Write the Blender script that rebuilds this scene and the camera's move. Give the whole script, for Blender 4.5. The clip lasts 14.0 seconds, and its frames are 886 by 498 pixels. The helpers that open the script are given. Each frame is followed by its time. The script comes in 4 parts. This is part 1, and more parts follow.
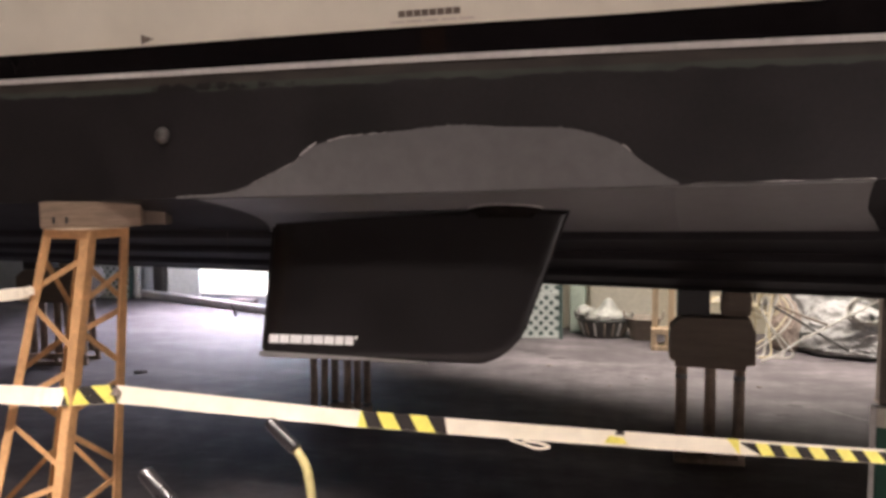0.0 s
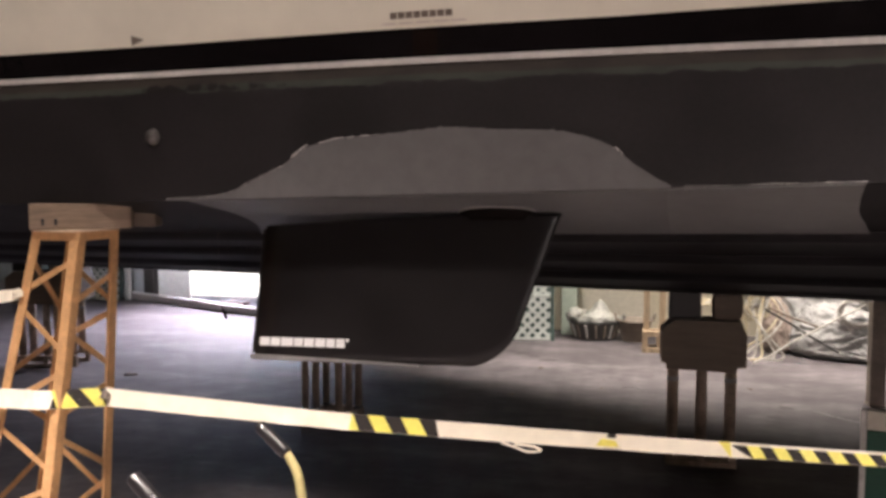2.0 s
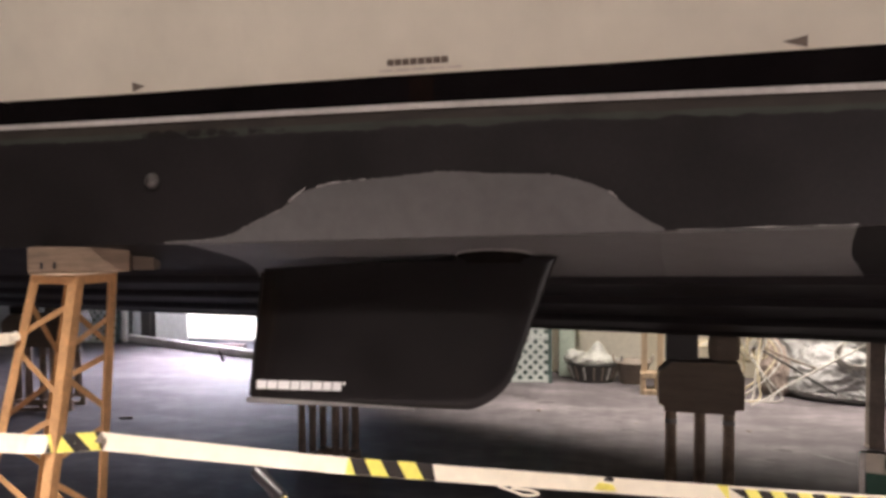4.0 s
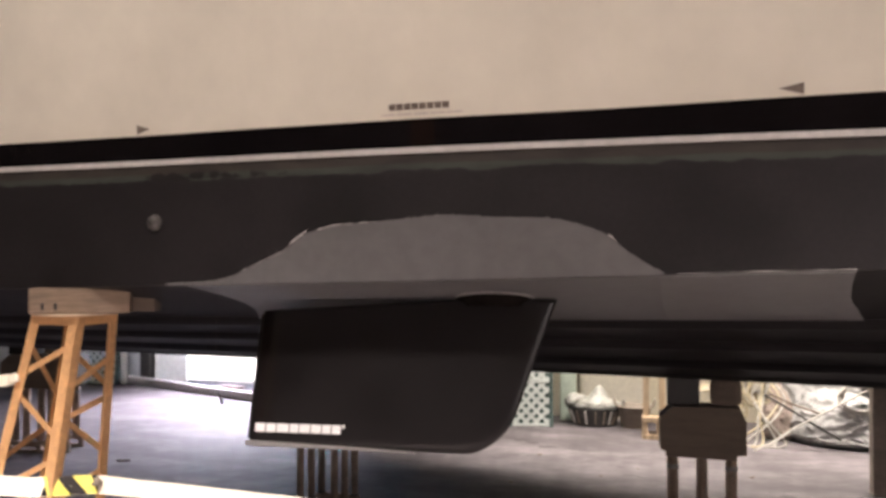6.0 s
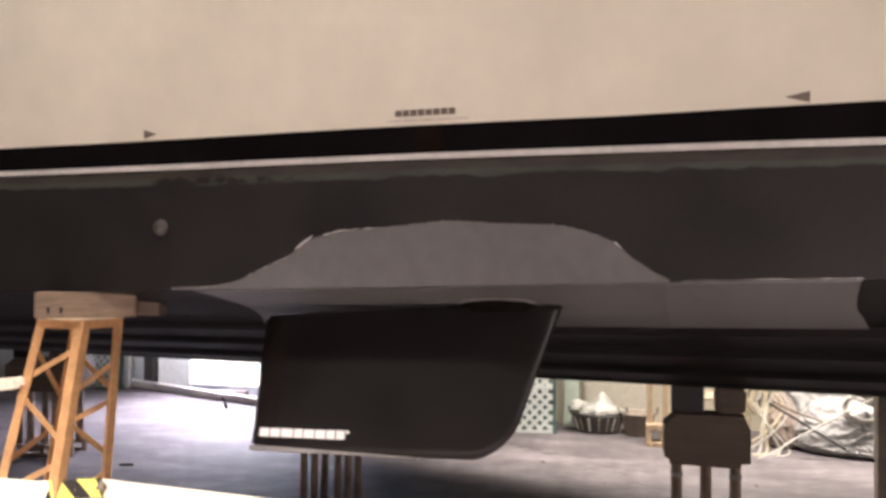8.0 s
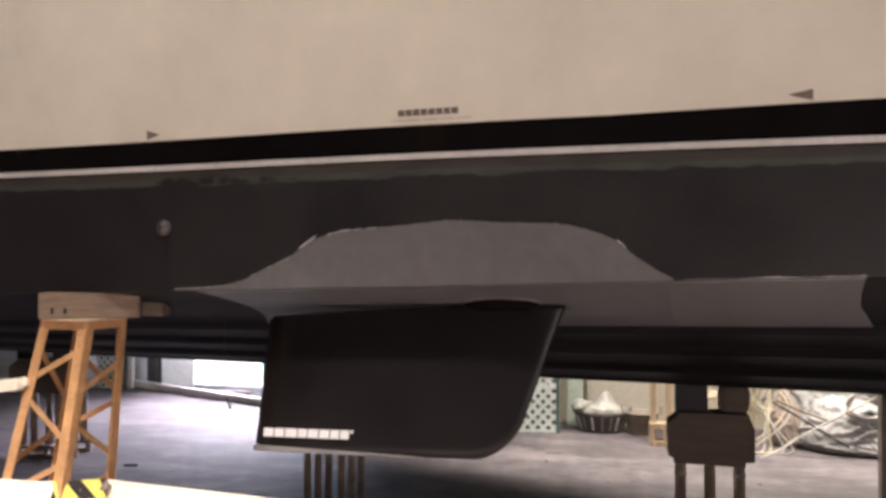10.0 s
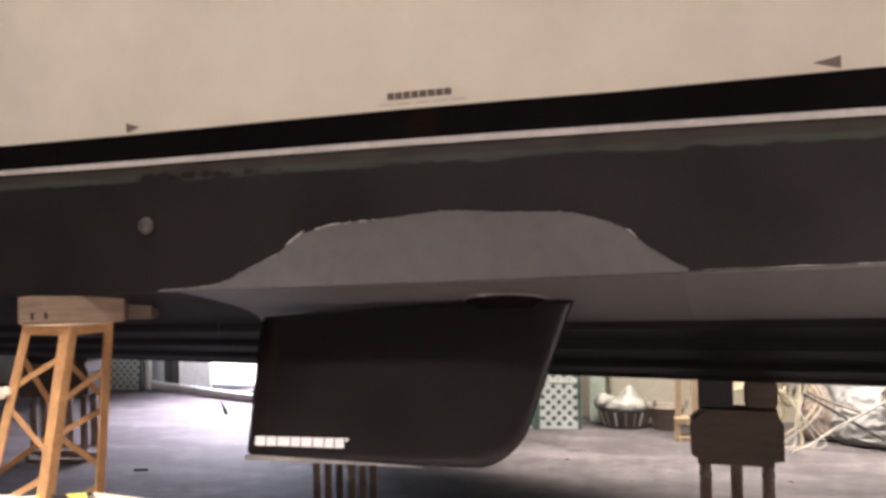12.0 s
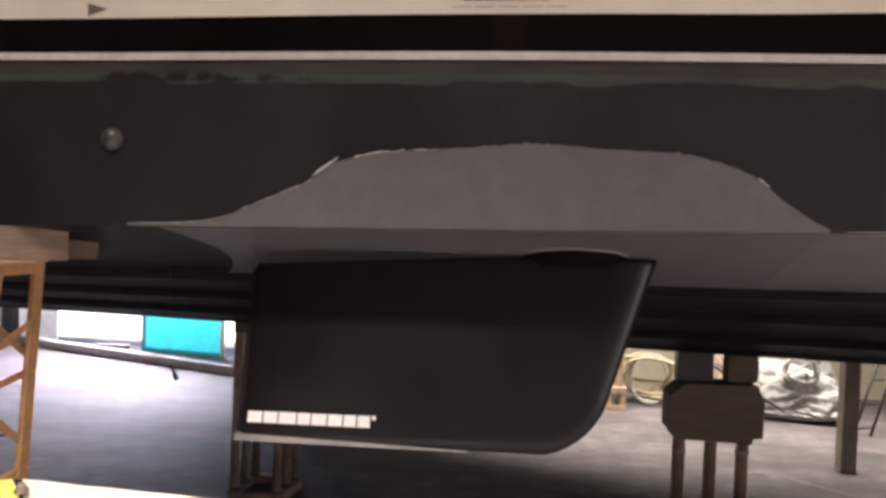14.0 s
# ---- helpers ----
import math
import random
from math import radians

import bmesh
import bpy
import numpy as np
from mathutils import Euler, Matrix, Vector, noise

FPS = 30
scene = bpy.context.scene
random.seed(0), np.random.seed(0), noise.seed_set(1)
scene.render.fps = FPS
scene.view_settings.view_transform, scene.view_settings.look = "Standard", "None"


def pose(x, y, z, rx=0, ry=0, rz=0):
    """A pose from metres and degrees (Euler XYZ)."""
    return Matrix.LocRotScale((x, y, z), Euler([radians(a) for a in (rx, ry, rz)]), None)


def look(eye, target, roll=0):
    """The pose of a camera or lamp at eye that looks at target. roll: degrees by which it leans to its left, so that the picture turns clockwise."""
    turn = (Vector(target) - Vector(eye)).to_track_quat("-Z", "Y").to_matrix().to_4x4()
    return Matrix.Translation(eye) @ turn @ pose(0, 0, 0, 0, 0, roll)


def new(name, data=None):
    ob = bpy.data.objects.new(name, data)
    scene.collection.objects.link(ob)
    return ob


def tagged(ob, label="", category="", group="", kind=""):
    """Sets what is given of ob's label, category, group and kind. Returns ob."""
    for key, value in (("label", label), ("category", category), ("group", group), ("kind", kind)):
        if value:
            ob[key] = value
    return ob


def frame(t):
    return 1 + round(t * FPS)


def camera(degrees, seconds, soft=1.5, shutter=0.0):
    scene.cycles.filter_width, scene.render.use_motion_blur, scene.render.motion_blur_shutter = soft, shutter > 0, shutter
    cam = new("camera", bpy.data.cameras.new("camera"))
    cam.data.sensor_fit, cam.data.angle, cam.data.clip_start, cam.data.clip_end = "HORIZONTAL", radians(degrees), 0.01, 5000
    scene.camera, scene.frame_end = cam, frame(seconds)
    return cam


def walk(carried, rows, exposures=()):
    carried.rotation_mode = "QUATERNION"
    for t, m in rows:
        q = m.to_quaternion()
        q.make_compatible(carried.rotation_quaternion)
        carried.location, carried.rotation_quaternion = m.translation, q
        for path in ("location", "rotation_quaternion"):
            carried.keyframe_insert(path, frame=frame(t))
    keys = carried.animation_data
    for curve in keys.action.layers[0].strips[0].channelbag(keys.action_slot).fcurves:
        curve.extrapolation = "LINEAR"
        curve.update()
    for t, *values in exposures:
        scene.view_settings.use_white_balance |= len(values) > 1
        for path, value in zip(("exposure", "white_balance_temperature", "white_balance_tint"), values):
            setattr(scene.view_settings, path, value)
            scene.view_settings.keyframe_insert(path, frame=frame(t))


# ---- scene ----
cam = camera(54.0, 14.0, soft=3.4)
PATH = [
    (0, (0.022, 0.0, 1.618), (-0.394, 1.95, 1.452), -0.2),
    (0.5, (0.02, -0.002, 1.623), (-0.392, 1.948, 1.462), -0.2),
    (1, (0.019, 0.003, 1.621), (-0.392, 1.954, 1.463), -0.0),
    (1.5, (0.022, 0.009, 1.62), (-0.383, 1.961, 1.461), 0.1),
    (2, (0.02, 0.009, 1.62), (-0.377, 1.962, 1.458), -0.1),
    (2.5, (0.021, 0.005, 1.623), (-0.374, 1.959, 1.458), -0.4),
    (3, (0.021, -0.001, 1.62), (-0.373, 1.953, 1.465), -0.7),
    (3.5, (0.027, -0.011, 1.621), (-0.368, 1.946, 1.506), -0.5),
    (4, (0.029, -0.011, 1.627), (-0.364, 1.949, 1.56), -0.2),
    (6.5, (0.035, -0.027, 1.63), (-0.362, 1.933, 1.67), 0.1),
    (7, (0.028, -0.033, 1.626), (-0.369, 1.926, 1.673), 0.3),
    (7.5, (0.029, -0.029, 1.628), (-0.373, 1.93, 1.676), 0.3),
    (8, (0.029, -0.026, 1.631), (-0.375, 1.932, 1.674), 0.4),
    (10.5, (0.025, -0.028, 1.627), (-0.39, 1.928, 1.67), -0.0),
    (11, (0.055, 0.013, 1.624), (-0.399, 1.96, 1.649), -0.1),
    (11.5, (0.063, 0.102, 1.632), (-0.41, 2.045, 1.646), -0.3),
    (12, (0.072, 0.224, 1.632), (-0.393, 2.169, 1.66), -1.0),
    (12.5, (0.097, 0.338, 1.629), (-0.358, 2.285, 1.658), -0.9),
    (12.8, (0.052, 0.41, 1.617), (-0.402, 2.358, 1.631), -0.1),
    (13, (-0.027, 0.457, 1.606), (-0.453, 2.411, 1.621), 0.7),
    (13.2, (-0.141, 0.5, 1.598), (-0.506, 2.467, 1.612), 1.1),
    (13.5, (-0.35, 0.561, 1.591), (-0.59, 2.546, 1.589), 1.0),
    (13.7, (-0.497, 0.601, 1.586), (-0.656, 2.594, 1.567), 1.3),
    (14, (-0.721, 0.66, 1.579), (-0.798, 2.657, 1.517), 2.2),
]
EXPOSURES = [(0.0, 2.88), (3.0, 2.88), (4.0, 2.9), (6.5, 3.38), (8.0, 3.46), (10.5, 3.14), (11.0, 3.16), (12.0, 3.32), (13.0, 3.36), (14.0, 3.18)]
walk(cam, [(t, look(eye, target, roll)) for t, eye, target, roll in PATH], EXPOSURES)

# ---- light: warm hall lamps, cool daylight through the open gate, unseen added fills ----
world = bpy.data.worlds.new("world")
scene.world = world
world.use_nodes = True
sky = world.node_tree.nodes.new("ShaderNodeTexSky")
sky.sky_type, sky.sun_disc = "NISHITA", False
sky.sun_elevation, sky.sun_rotation = radians(38), radians(-90)
haze = world.node_tree.nodes.new("ShaderNodeMix")
haze.data_type, haze.blend_type = "RGBA", "MULTIPLY"
haze.inputs[0].default_value, haze.inputs[7].default_value = 1.0, (0.96, 0.85, 0.92, 1)
world.node_tree.links.new(sky.outputs[0], haze.inputs[6])
world.node_tree.links.new(haze.outputs[2], world.node_tree.nodes["Background"].inputs[0])
world.node_tree.nodes["Background"].inputs[1].default_value = 0.05


def area_lamp(name, m, sx, sy, watts, colour):
    data = bpy.data.lights.new(name, "AREA")
    data.shape, data.size, data.size_y, data.energy, data.color = "RECTANGLE", sx, sy, watts, colour
    ob = new(name, data)
    ob.matrix_world = m
    return ob


WARM = (1.0, 0.868, 0.80)
sun_data = bpy.data.lights.new("sun", "SUN")
sun_data.energy, sun_data.angle, sun_data.color = 4.0, radians(0.5), (1.0, 0.95, 0.88)
sun = new("sun", sun_data)
sun.matrix_world = look((-12.0, 13.6, 9.4), (0.0, 12.2, 0.0))
# Daylight in the upper part of the gateway.
gate_lamp = area_lamp("gate_daylight", look((-4.4, 10.80, 2.0), (-4.6, 9.0, 0.0)), 1.5, 0.7, 21, (0.88, 0.815, 0.97))
gate_lamp.data.spread = radians(72)
# Unseen fill added to brighten the wall, beam and floor by the gate.
aisle = area_lamp("gate_side_fill", look((-5.4, 7.2, 5.6), (-5.8, 10.2, 0.2)), 1.0, 0.6, 26, (0.92, 0.88, 1.0))
aisle.data.spread = radians(80)
area_lamp("hall_lamp_camera_side", look((-2.6, 0.5, 5.7), (-1.8, 2.6, 2.0)), 1.8, 0.6, 12.2, WARM)
area_lamp("hall_lamp_bow_side", look((2.4, 0.4, 5.7), (1.6, 2.6, 2.0)), 1.8, 0.6, 2.2, WARM)
far_lamp = area_lamp("hall_lamp_far_side", look((1.0, 7.7, 2.9), (1.0, 7.60, 0)), 4.6, 0.4, 21, (1.0, 0.895, 0.81))
far_lamp.data.spread = radians(92)
# Unseen fill behind the camera, added to lift the dark floor and underside.
area_lamp("fill_light_behind", look((7.0, -6.2, 2.5), (0.4, 4.0, 0.5)), 3.6, 2.2, 24, (1.0, 0.87, 0.85))
# Unseen fills added over the working side; floor bounce lifts the hull's bottom.
for x, watts in ((-1.8, 70), (1.4, 46)):
    bounce_lamp = area_lamp("bounce_fill", look((x, 0.1, 5.9), (x, 0.11, 0.0)), 0.7, 0.7, watts, WARM)
    bounce_lamp.data.spread = radians(69)


# ---- materials ----
def material(name, colour, rough=0.6, metal=0.0, dark=0.6, scale=4.0, fine=60.0, bump=0.15, spec=0.5, streak=(1, 1, 1), coat=0.0, depth=0.02):
    """A painted or raw surface: base colour broken up at two scales, with fine relief and uneven gloss."""
    m = bpy.data.materials.new(name)
    m.use_nodes = True
    n, l = m.node_tree.nodes, m.node_tree.links
    b = n["Principled BSDF"]
    tc = n.new("ShaderNodeTexCoord")
    mp = n.new("ShaderNodeMapping")
    mp.inputs["Scale"].default_value = streak
    l.new(tc.outputs["Object"], mp.inputs[0])
    big, small = n.new("ShaderNodeTexNoise"), n.new("ShaderNodeTexNoise")
    for node, sc, det in ((big, scale, 6), (small, fine, 4)):
        node.inputs["Scale"].default_value, node.inputs["Detail"].default_value = sc, det
        node.inputs["Roughness"].default_value = 0.62
        l.new(mp.outputs[0], node.inputs["Vector"])
    mix = n.new("ShaderNodeMix")
    mix.data_type = "RGBA"
    mix.inputs[6].default_value = (*[c * dark for c in colour], 1)
    mix.inputs[7].default_value = (*colour, 1)
    ramp = n.new("ShaderNodeMapRange")
    ramp.inputs[1].default_value, ramp.inputs[2].default_value = 0.36, 0.62
    l.new(big.outputs[0], ramp.inputs[0])
    l.new(ramp.outputs[0], mix.inputs[0])
    mul = n.new("ShaderNodeMix")
    mul.data_type, mul.blend_type = "RGBA", "MULTIPLY"
    mul.inputs[0].default_value = 1.0
    grain = n.new("ShaderNodeMapRange")
    grain.inputs[1].default_value, grain.inputs[2].default_value, grain.inputs[3].default_value, grain.inputs[4].default_value = 0.3, 0.7, 0.5 + dark * 0.45, 1.08
    l.new(small.outputs[0], grain.inputs[0])
    l.new(mix.outputs[2], mul.inputs[6])
    l.new(grain.outputs[0], mul.inputs[7])
    l.new(mul.outputs[2], b.inputs["Base Color"])
    gloss = n.new("ShaderNodeMapRange")
    gloss.inputs[3].default_value, gloss.inputs[4].default_value = max(0.03, rough - 0.12), min(1, rough + 0.12)
    l.new(big.outputs[0], gloss.inputs[0])
    l.new(gloss.outputs[0], b.inputs["Roughness"])
    bp = n.new("ShaderNodeBump")
    bp.inputs["Strength"].default_value, bp.inputs["Distance"].default_value = bump, depth
    l.new(small.outputs[0], bp.inputs["Height"])
    l.new(bp.outputs[0], b.inputs["Normal"])
    b.inputs["Metallic"].default_value = metal
    b.inputs["Specular IOR Level"].default_value = spec
    b.inputs["Coat Weight"].default_value = coat
    return m


def wood(name, colour, along=(1, 12, 12), rough=0.7):
    return material(name, colour, rough, dark=0.55, scale=3.0, fine=22.0, bump=0.3, streak=along, depth=0.006)


def floor_material():
    m = material("worn_concrete", (0.128, 0.112, 0.117), 0.7, dark=0.55, scale=0.55, fine=9.0, bump=0.12, depth=0.01)
    n, l = m.node_tree.nodes, m.node_tree.links
    b = n["Principled BSDF"]
    src = b.inputs["Base Color"].links[0].from_socket
    tc = n.new("ShaderNodeTexCoord")
    spots = n.new("ShaderNodeTexNoise")
    spots.inputs["Scale"].default_value, spots.inputs["Detail"].default_value = 2.1, 11
    spots.inputs["Distortion"].default_value = 0.6
    l.new(tc.outputs["Object"], spots.inputs["Vector"])
    edge = n.new("ShaderNodeMapRange")
    edge.inputs[1].default_value, edge.inputs[2].default_value, edge.inputs[3].default_value, edge.inputs[4].default_value = 0.55, 0.74, 1.0, 0.62
    l.new(spots.outputs[0], edge.inputs[0])
    mul = n.new("ShaderNodeMix")
    mul.data_type, mul.blend_type = "RGBA", "MULTIPLY"
    mul.inputs[0].default_value = 1.0
    l.new(src, mul.inputs[6])
    l.new(edge.outputs[0], mul.inputs[7])
    # Pale dusty drifts drawn out along the hall, and small dark specks.
    mp = n.new("ShaderNodeMapping")
    mp.inputs["Scale"].default_value, mp.inputs["Rotation"].default_value = (0.45, 1.5, 1), (0, 0, 0.22)
    l.new(tc.outputs["Object"], mp.inputs[0])
    out = mul.outputs[2]
    for vec, sc, det, lo, hi, a, c in ((mp.outputs[0], 1.6, 7, 0.48, 0.66, 1.0, 1.6), (tc.outputs["Object"], 4.6, 10, 0.36, 0.64, 0.80, 1.12), (mp.outputs[0], 9.0, 6, 0.56, 0.70, 1.0, 1.35), (tc.outputs["Object"], 21.0, 3, 0.66, 0.72, 1.0, 0.5)):
        tex, rg, mu = n.new("ShaderNodeTexNoise"), n.new("ShaderNodeMapRange"), n.new("ShaderNodeMix")
        tex.inputs["Scale"].default_value, tex.inputs["Detail"].default_value = sc, det
        l.new(vec, tex.inputs["Vector"])
        for k, val in enumerate((lo, hi, a, c)):
            rg.inputs[k + 1].default_value = val
        l.new(tex.outputs[0], rg.inputs[0])
        mu.data_type, mu.blend_type = "RGBA", "MULTIPLY"
        mu.inputs[0].default_value = 1.0
        mu.clamp_result = False
        l.new(out, mu.inputs[6])
        l.new(rg.outputs[0], mu.inputs[7])
        out = mu.outputs[2]
    l.new(out, b.inputs["Base Color"])
    b.inputs["Specular IOR Level"].default_value = 0.32
    return m


def band_material():
    """Old paint bands over antifouling: brown-grey above, green-grey below, worn through unevenly."""
    m = material("worn_waterline_paint", (0.0166, 0.0140, 0.0151), 0.54, dark=0.54, scale=2.6, fine=60, bump=0.14, spec=0.40, depth=0.003)
    n, l = m.node_tree.nodes, m.node_tree.links
    b = n["Principled BSDF"]
    under_paint = b.inputs["Base Color"].links[0].from_socket
    tc, sep = n.new("ShaderNodeTexCoord"), n.new("ShaderNodeSeparateXYZ")
    l.new(tc.outputs["Object"], sep.inputs[0])

    def wander(scale, size, detail):
        mp, tex, mad = n.new("ShaderNodeMapping"), n.new("ShaderNodeTexNoise"), n.new("ShaderNodeMath")
        mp.inputs["Scale"].default_value = scale
        tex.inputs["Scale"].default_value, tex.inputs["Detail"].default_value = 1.0, detail
        l.new(tc.outputs["Object"], mp.inputs[0])
        l.new(mp.outputs[0], tex.inputs["Vector"])
        mad.operation = "MULTIPLY_ADD"
        mad.inputs[1].default_value, mad.inputs[2].default_value = size, -size / 2
        l.new(tex.outputs[0], mad.inputs[0])
        return mad.outputs[0]

    def mask(offset, lo, hi):
        add, rng_ = n.new("ShaderNodeMath"), n.new("ShaderNodeMapRange")
        l.new(sep.outputs[2], add.inputs[0])
        l.new(offset, add.inputs[1])
        rng_.inputs[1].default_value, rng_.inputs[2].default_value = lo, hi
        l.new(add.outputs[0], rng_.inputs[0])
        return rng_.outputs[0]

    def blend(fac, a, c):
        mx = n.new("ShaderNodeMix")
        mx.data_type = "RGBA"
        l.new(fac, mx.inputs[0])
        if isinstance(a, tuple):
            mx.inputs[6].default_value = (*a, 1)
        else:
            l.new(a, mx.inputs[6])
        mx.inputs[7].default_value = (*c, 1)
        return mx.outputs[2]

    low = wander((9, 9, 14), 0.048, 8)
    high = wander((2.5, 2.5, 60), 0.022, 5)
    patch = wander((5.5, 5.5, 20), 0.9, 8)
    paint = blend(mask(high, 1.979, 1.986), (0.048, 0.056, 0.047), (0.042, 0.036, 0.030))
    edge = mask(low, 1.957, 1.963)
    keep, cut = n.new("ShaderNodeMapRange"), n.new("ShaderNodeMath")
    keep.inputs[1].default_value, keep.inputs[2].default_value, keep.inputs[3].default_value = -0.22, 0.06, 0.45
    l.new(patch, keep.inputs[0])
    cut.operation = "MULTIPLY"
    l.new(edge, cut.inputs[0])
    l.new(keep.outputs[0], cut.inputs[1])
    mx = n.new("ShaderNodeMix")
    mx.data_type = "RGBA"
    l.new(cut.outputs[0], mx.inputs[0])
    l.new(under_paint, mx.inputs[6])
    l.new(paint, mx.inputs[7])
    # Dark torn flakes above the round fitting.
    torn = n.new("ShaderNodeTexNoise")
    torn.inputs["Scale"].default_value, torn.inputs["Detail"].default_value = 24, 9
    l.new(tc.outputs["Object"], torn.inputs["Vector"])
    fac = torn.outputs[0]
    for sock, a0, a1, lo, hi in ((sep.outputs[0], -2.02, -1.80, 0, 1), (sep.outputs[0], -0.95, -1.55, 0.35, 1), (sep.outputs[2], 1.948, 1.962, 0, 1), (sep.outputs[2], 2.004, 1.972, 0.3, 1)):
        win, mul = n.new("ShaderNodeMapRange"), n.new("ShaderNodeMath")
        for k, val in enumerate((a0, a1, lo, hi)):
            win.inputs[k + 1].default_value = val
        mul.operation = "MULTIPLY"
        l.new(sock, win.inputs[0])
        l.new(win.outputs[0], mul.inputs[0])
        l.new(fac, mul.inputs[1])
        fac = mul.outputs[0]
    cutoff = n.new("ShaderNodeMapRange")
    cutoff.inputs[1].default_value, cutoff.inputs[2].default_value = 0.33, 0.47
    l.new(fac, cutoff.inputs[0])
    l.new(blend(cutoff.outputs[0], mx.outputs[2], (0.009, 0.0075, 0.007)), b.inputs["Base Color"])
    return m


def sheet_material():
    """Thin tinted plastic sheet that lets daylight glow through."""
    m = material("teal_plastic_sheet", (0.22, 0.86, 0.88), 0.45, dark=0.85, scale=2, fine=30, bump=0.05)
    n, l = m.node_tree.nodes, m.node_tree.links
    b = n["Principled BSDF"]
    thin, mx = n.new("ShaderNodeBsdfTranslucent"), n.new("ShaderNodeMixShader")
    l.new(b.inputs["Base Color"].links[0].from_socket, thin.inputs[0])
    mx.inputs[0].default_value = 0.6
    l.new(b.outputs[0], mx.inputs[1])
    l.new(thin.outputs[0], mx.inputs[2])
    l.new(mx.outputs[0], n["Material Output"].inputs[0])
    return m


M_FLOOR = floor_material()
M_WALL = material("cream_plaster", (0.57, 0.52, 0.40), 0.8, dark=0.82, scale=0.9, fine=30)
M_WHITEWALL = material("white_sheeting", (0.78, 0.78, 0.76), 0.7, dark=0.88, scale=0.8, fine=20)
M_CEIL = material("grey_ceiling", (0.55, 0.53, 0.50), 0.85, dark=0.8, scale=0.6, fine=12)
M_GEL = material("warm_white_gelcoat", (0.70, 0.665, 0.56), 0.30, dark=0.995, scale=0.5, fine=3.0, bump=0.0015, spec=0.4)
M_BOOT = material("gloss_black_boot_top", (0.0068, 0.0056, 0.0062), 0.16, dark=0.7, scale=1.5, fine=8, bump=0.01, spec=0.10)
M_LINE = material("dusty_white_line", (0.62, 0.605, 0.575), 0.5, dark=0.8, scale=3, fine=40)
M_ANTI = material("black_antifouling", (0.0166, 0.0140, 0.0151), 0.54, dark=0.54, scale=2.6, fine=60, bump=0.14, spec=0.40, depth=0.003)
M_BAND = band_material()
M_SIDEPRIMER = material("grey_primer", (0.142, 0.139, 0.138), 0.38, dark=0.93, scale=1.3, fine=18, bump=0.02, depth=0.003)
M_OVERCOAT = material("light_grey_primer_coat", (0.170, 0.167, 0.164), 0.36, dark=0.93, scale=1.6, fine=18, bump=0.02, depth=0.003)
M_FLAKE = material("pale_filler_edge", (0.68, 0.66, 0.63), 0.6, dark=0.7, scale=20, fine=90)
M_FIN = material("satin_black_composite", (0.0108, 0.0090, 0.0098), 0.36, dark=0.72, scale=3.4, fine=110, bump=0.008, spec=0.42, depth=0.002)
M_SEAL = material("black_sealant", (0.008, 0.006, 0.005), 0.75, dark=0.6, scale=18, fine=70, bump=0.5, spec=0.06, depth=0.01)
M_PLATE = material("dull_aluminium_edge", (0.52, 0.50, 0.49), 0.38, metal=0.7, dark=0.8, scale=6, fine=80)
M_LETTER = material("white_vinyl", (0.82, 0.82, 0.82), 0.5, dark=0.95, scale=5, fine=50)
M_MARK = material("brown_grey_vinyl", (0.17, 0.135, 0.11), 0.5, dark=0.8, scale=20, fine=60)
M_FAINT = material("pale_grey_vinyl", (0.56, 0.51, 0.46), 0.5, dark=0.9, scale=20, fine=60)
M_ORANGE = material("orange_painted_steel", (0.75, 0.43, 0.20), 0.55, dark=0.72, scale=5, fine=45, bump=0.12, depth=0.004)
# Paler orange for the top plate; the light on its edge is in the colour.
M_PALEORANGE = material("lit_edge_pale_orange", (0.78, 0.60, 0.42), 0.5, dark=0.75, scale=9, fine=60)
M_TIMBER = wood("weathered_timber", (0.315, 0.228, 0.160))
M_BROWNWOOD = wood("brown_timber", (0.46, 0.34, 0.22), along=(12, 12, 1))
M_RUST = material("dark_rusty_steel", (0.44, 0.335, 0.265), 0.72, metal=0.05, dark=0.5, scale=7, fine=60, bump=0.3, depth=0.004)
M_DARKWOOD = material("dark_oiled_timber", (0.155, 0.119, 0.091), 0.72, dark=0.78, scale=3.0, fine=22, bump=0.25, streak=(1, 10, 10), depth=0.005)
M_RUBBER = material("black_rubber", (0.016, 0.014, 0.014), 0.42, dark=0.7, scale=12, fine=80)
M_TAPE = material("cream_barrier_tape", (0.87, 0.80, 0.66), 0.34, dark=0.99, scale=3, fine=18, bump=0.08)
M_YELLOW = material("yellow_tape", (0.86, 0.77, 0.16), 0.42, dark=0.9, scale=8, fine=40)
M_BLACK = material("black_tape", (0.016, 0.010, 0.009), 0.7, dark=0.8, scale=8, fine=40)
M_TROLLEY = material("yellow_trolley_paint", (0.31, 0.265, 0.12), 0.33, dark=0.7, scale=9, fine=60)
M_GREENBOX = material("green_painted_steel", (0.012, 0.085, 0.052), 0.5, dark=0.7, scale=4, fine=40)
M_TEALFRAME = material("teal_painted_frame", (0.06, 0.40, 0.42), 0.55, dark=0.85, scale=4, fine=40)
M_TEAL = sheet_material()
M_TRELLISGREEN = material("dark_green_board", (0.075, 0.115, 0.106), 0.6, dark=0.7, scale=4, fine=40)
M_TRELLIS = material("white_painted_slat", (0.52, 0.56, 0.53), 0.6, dark=0.85, scale=6, fine=40)
M_PALEGREEN = material("pale_green_paint", (0.45, 0.52, 0.44), 0.7, dark=0.85, scale=1.5, fine=25)
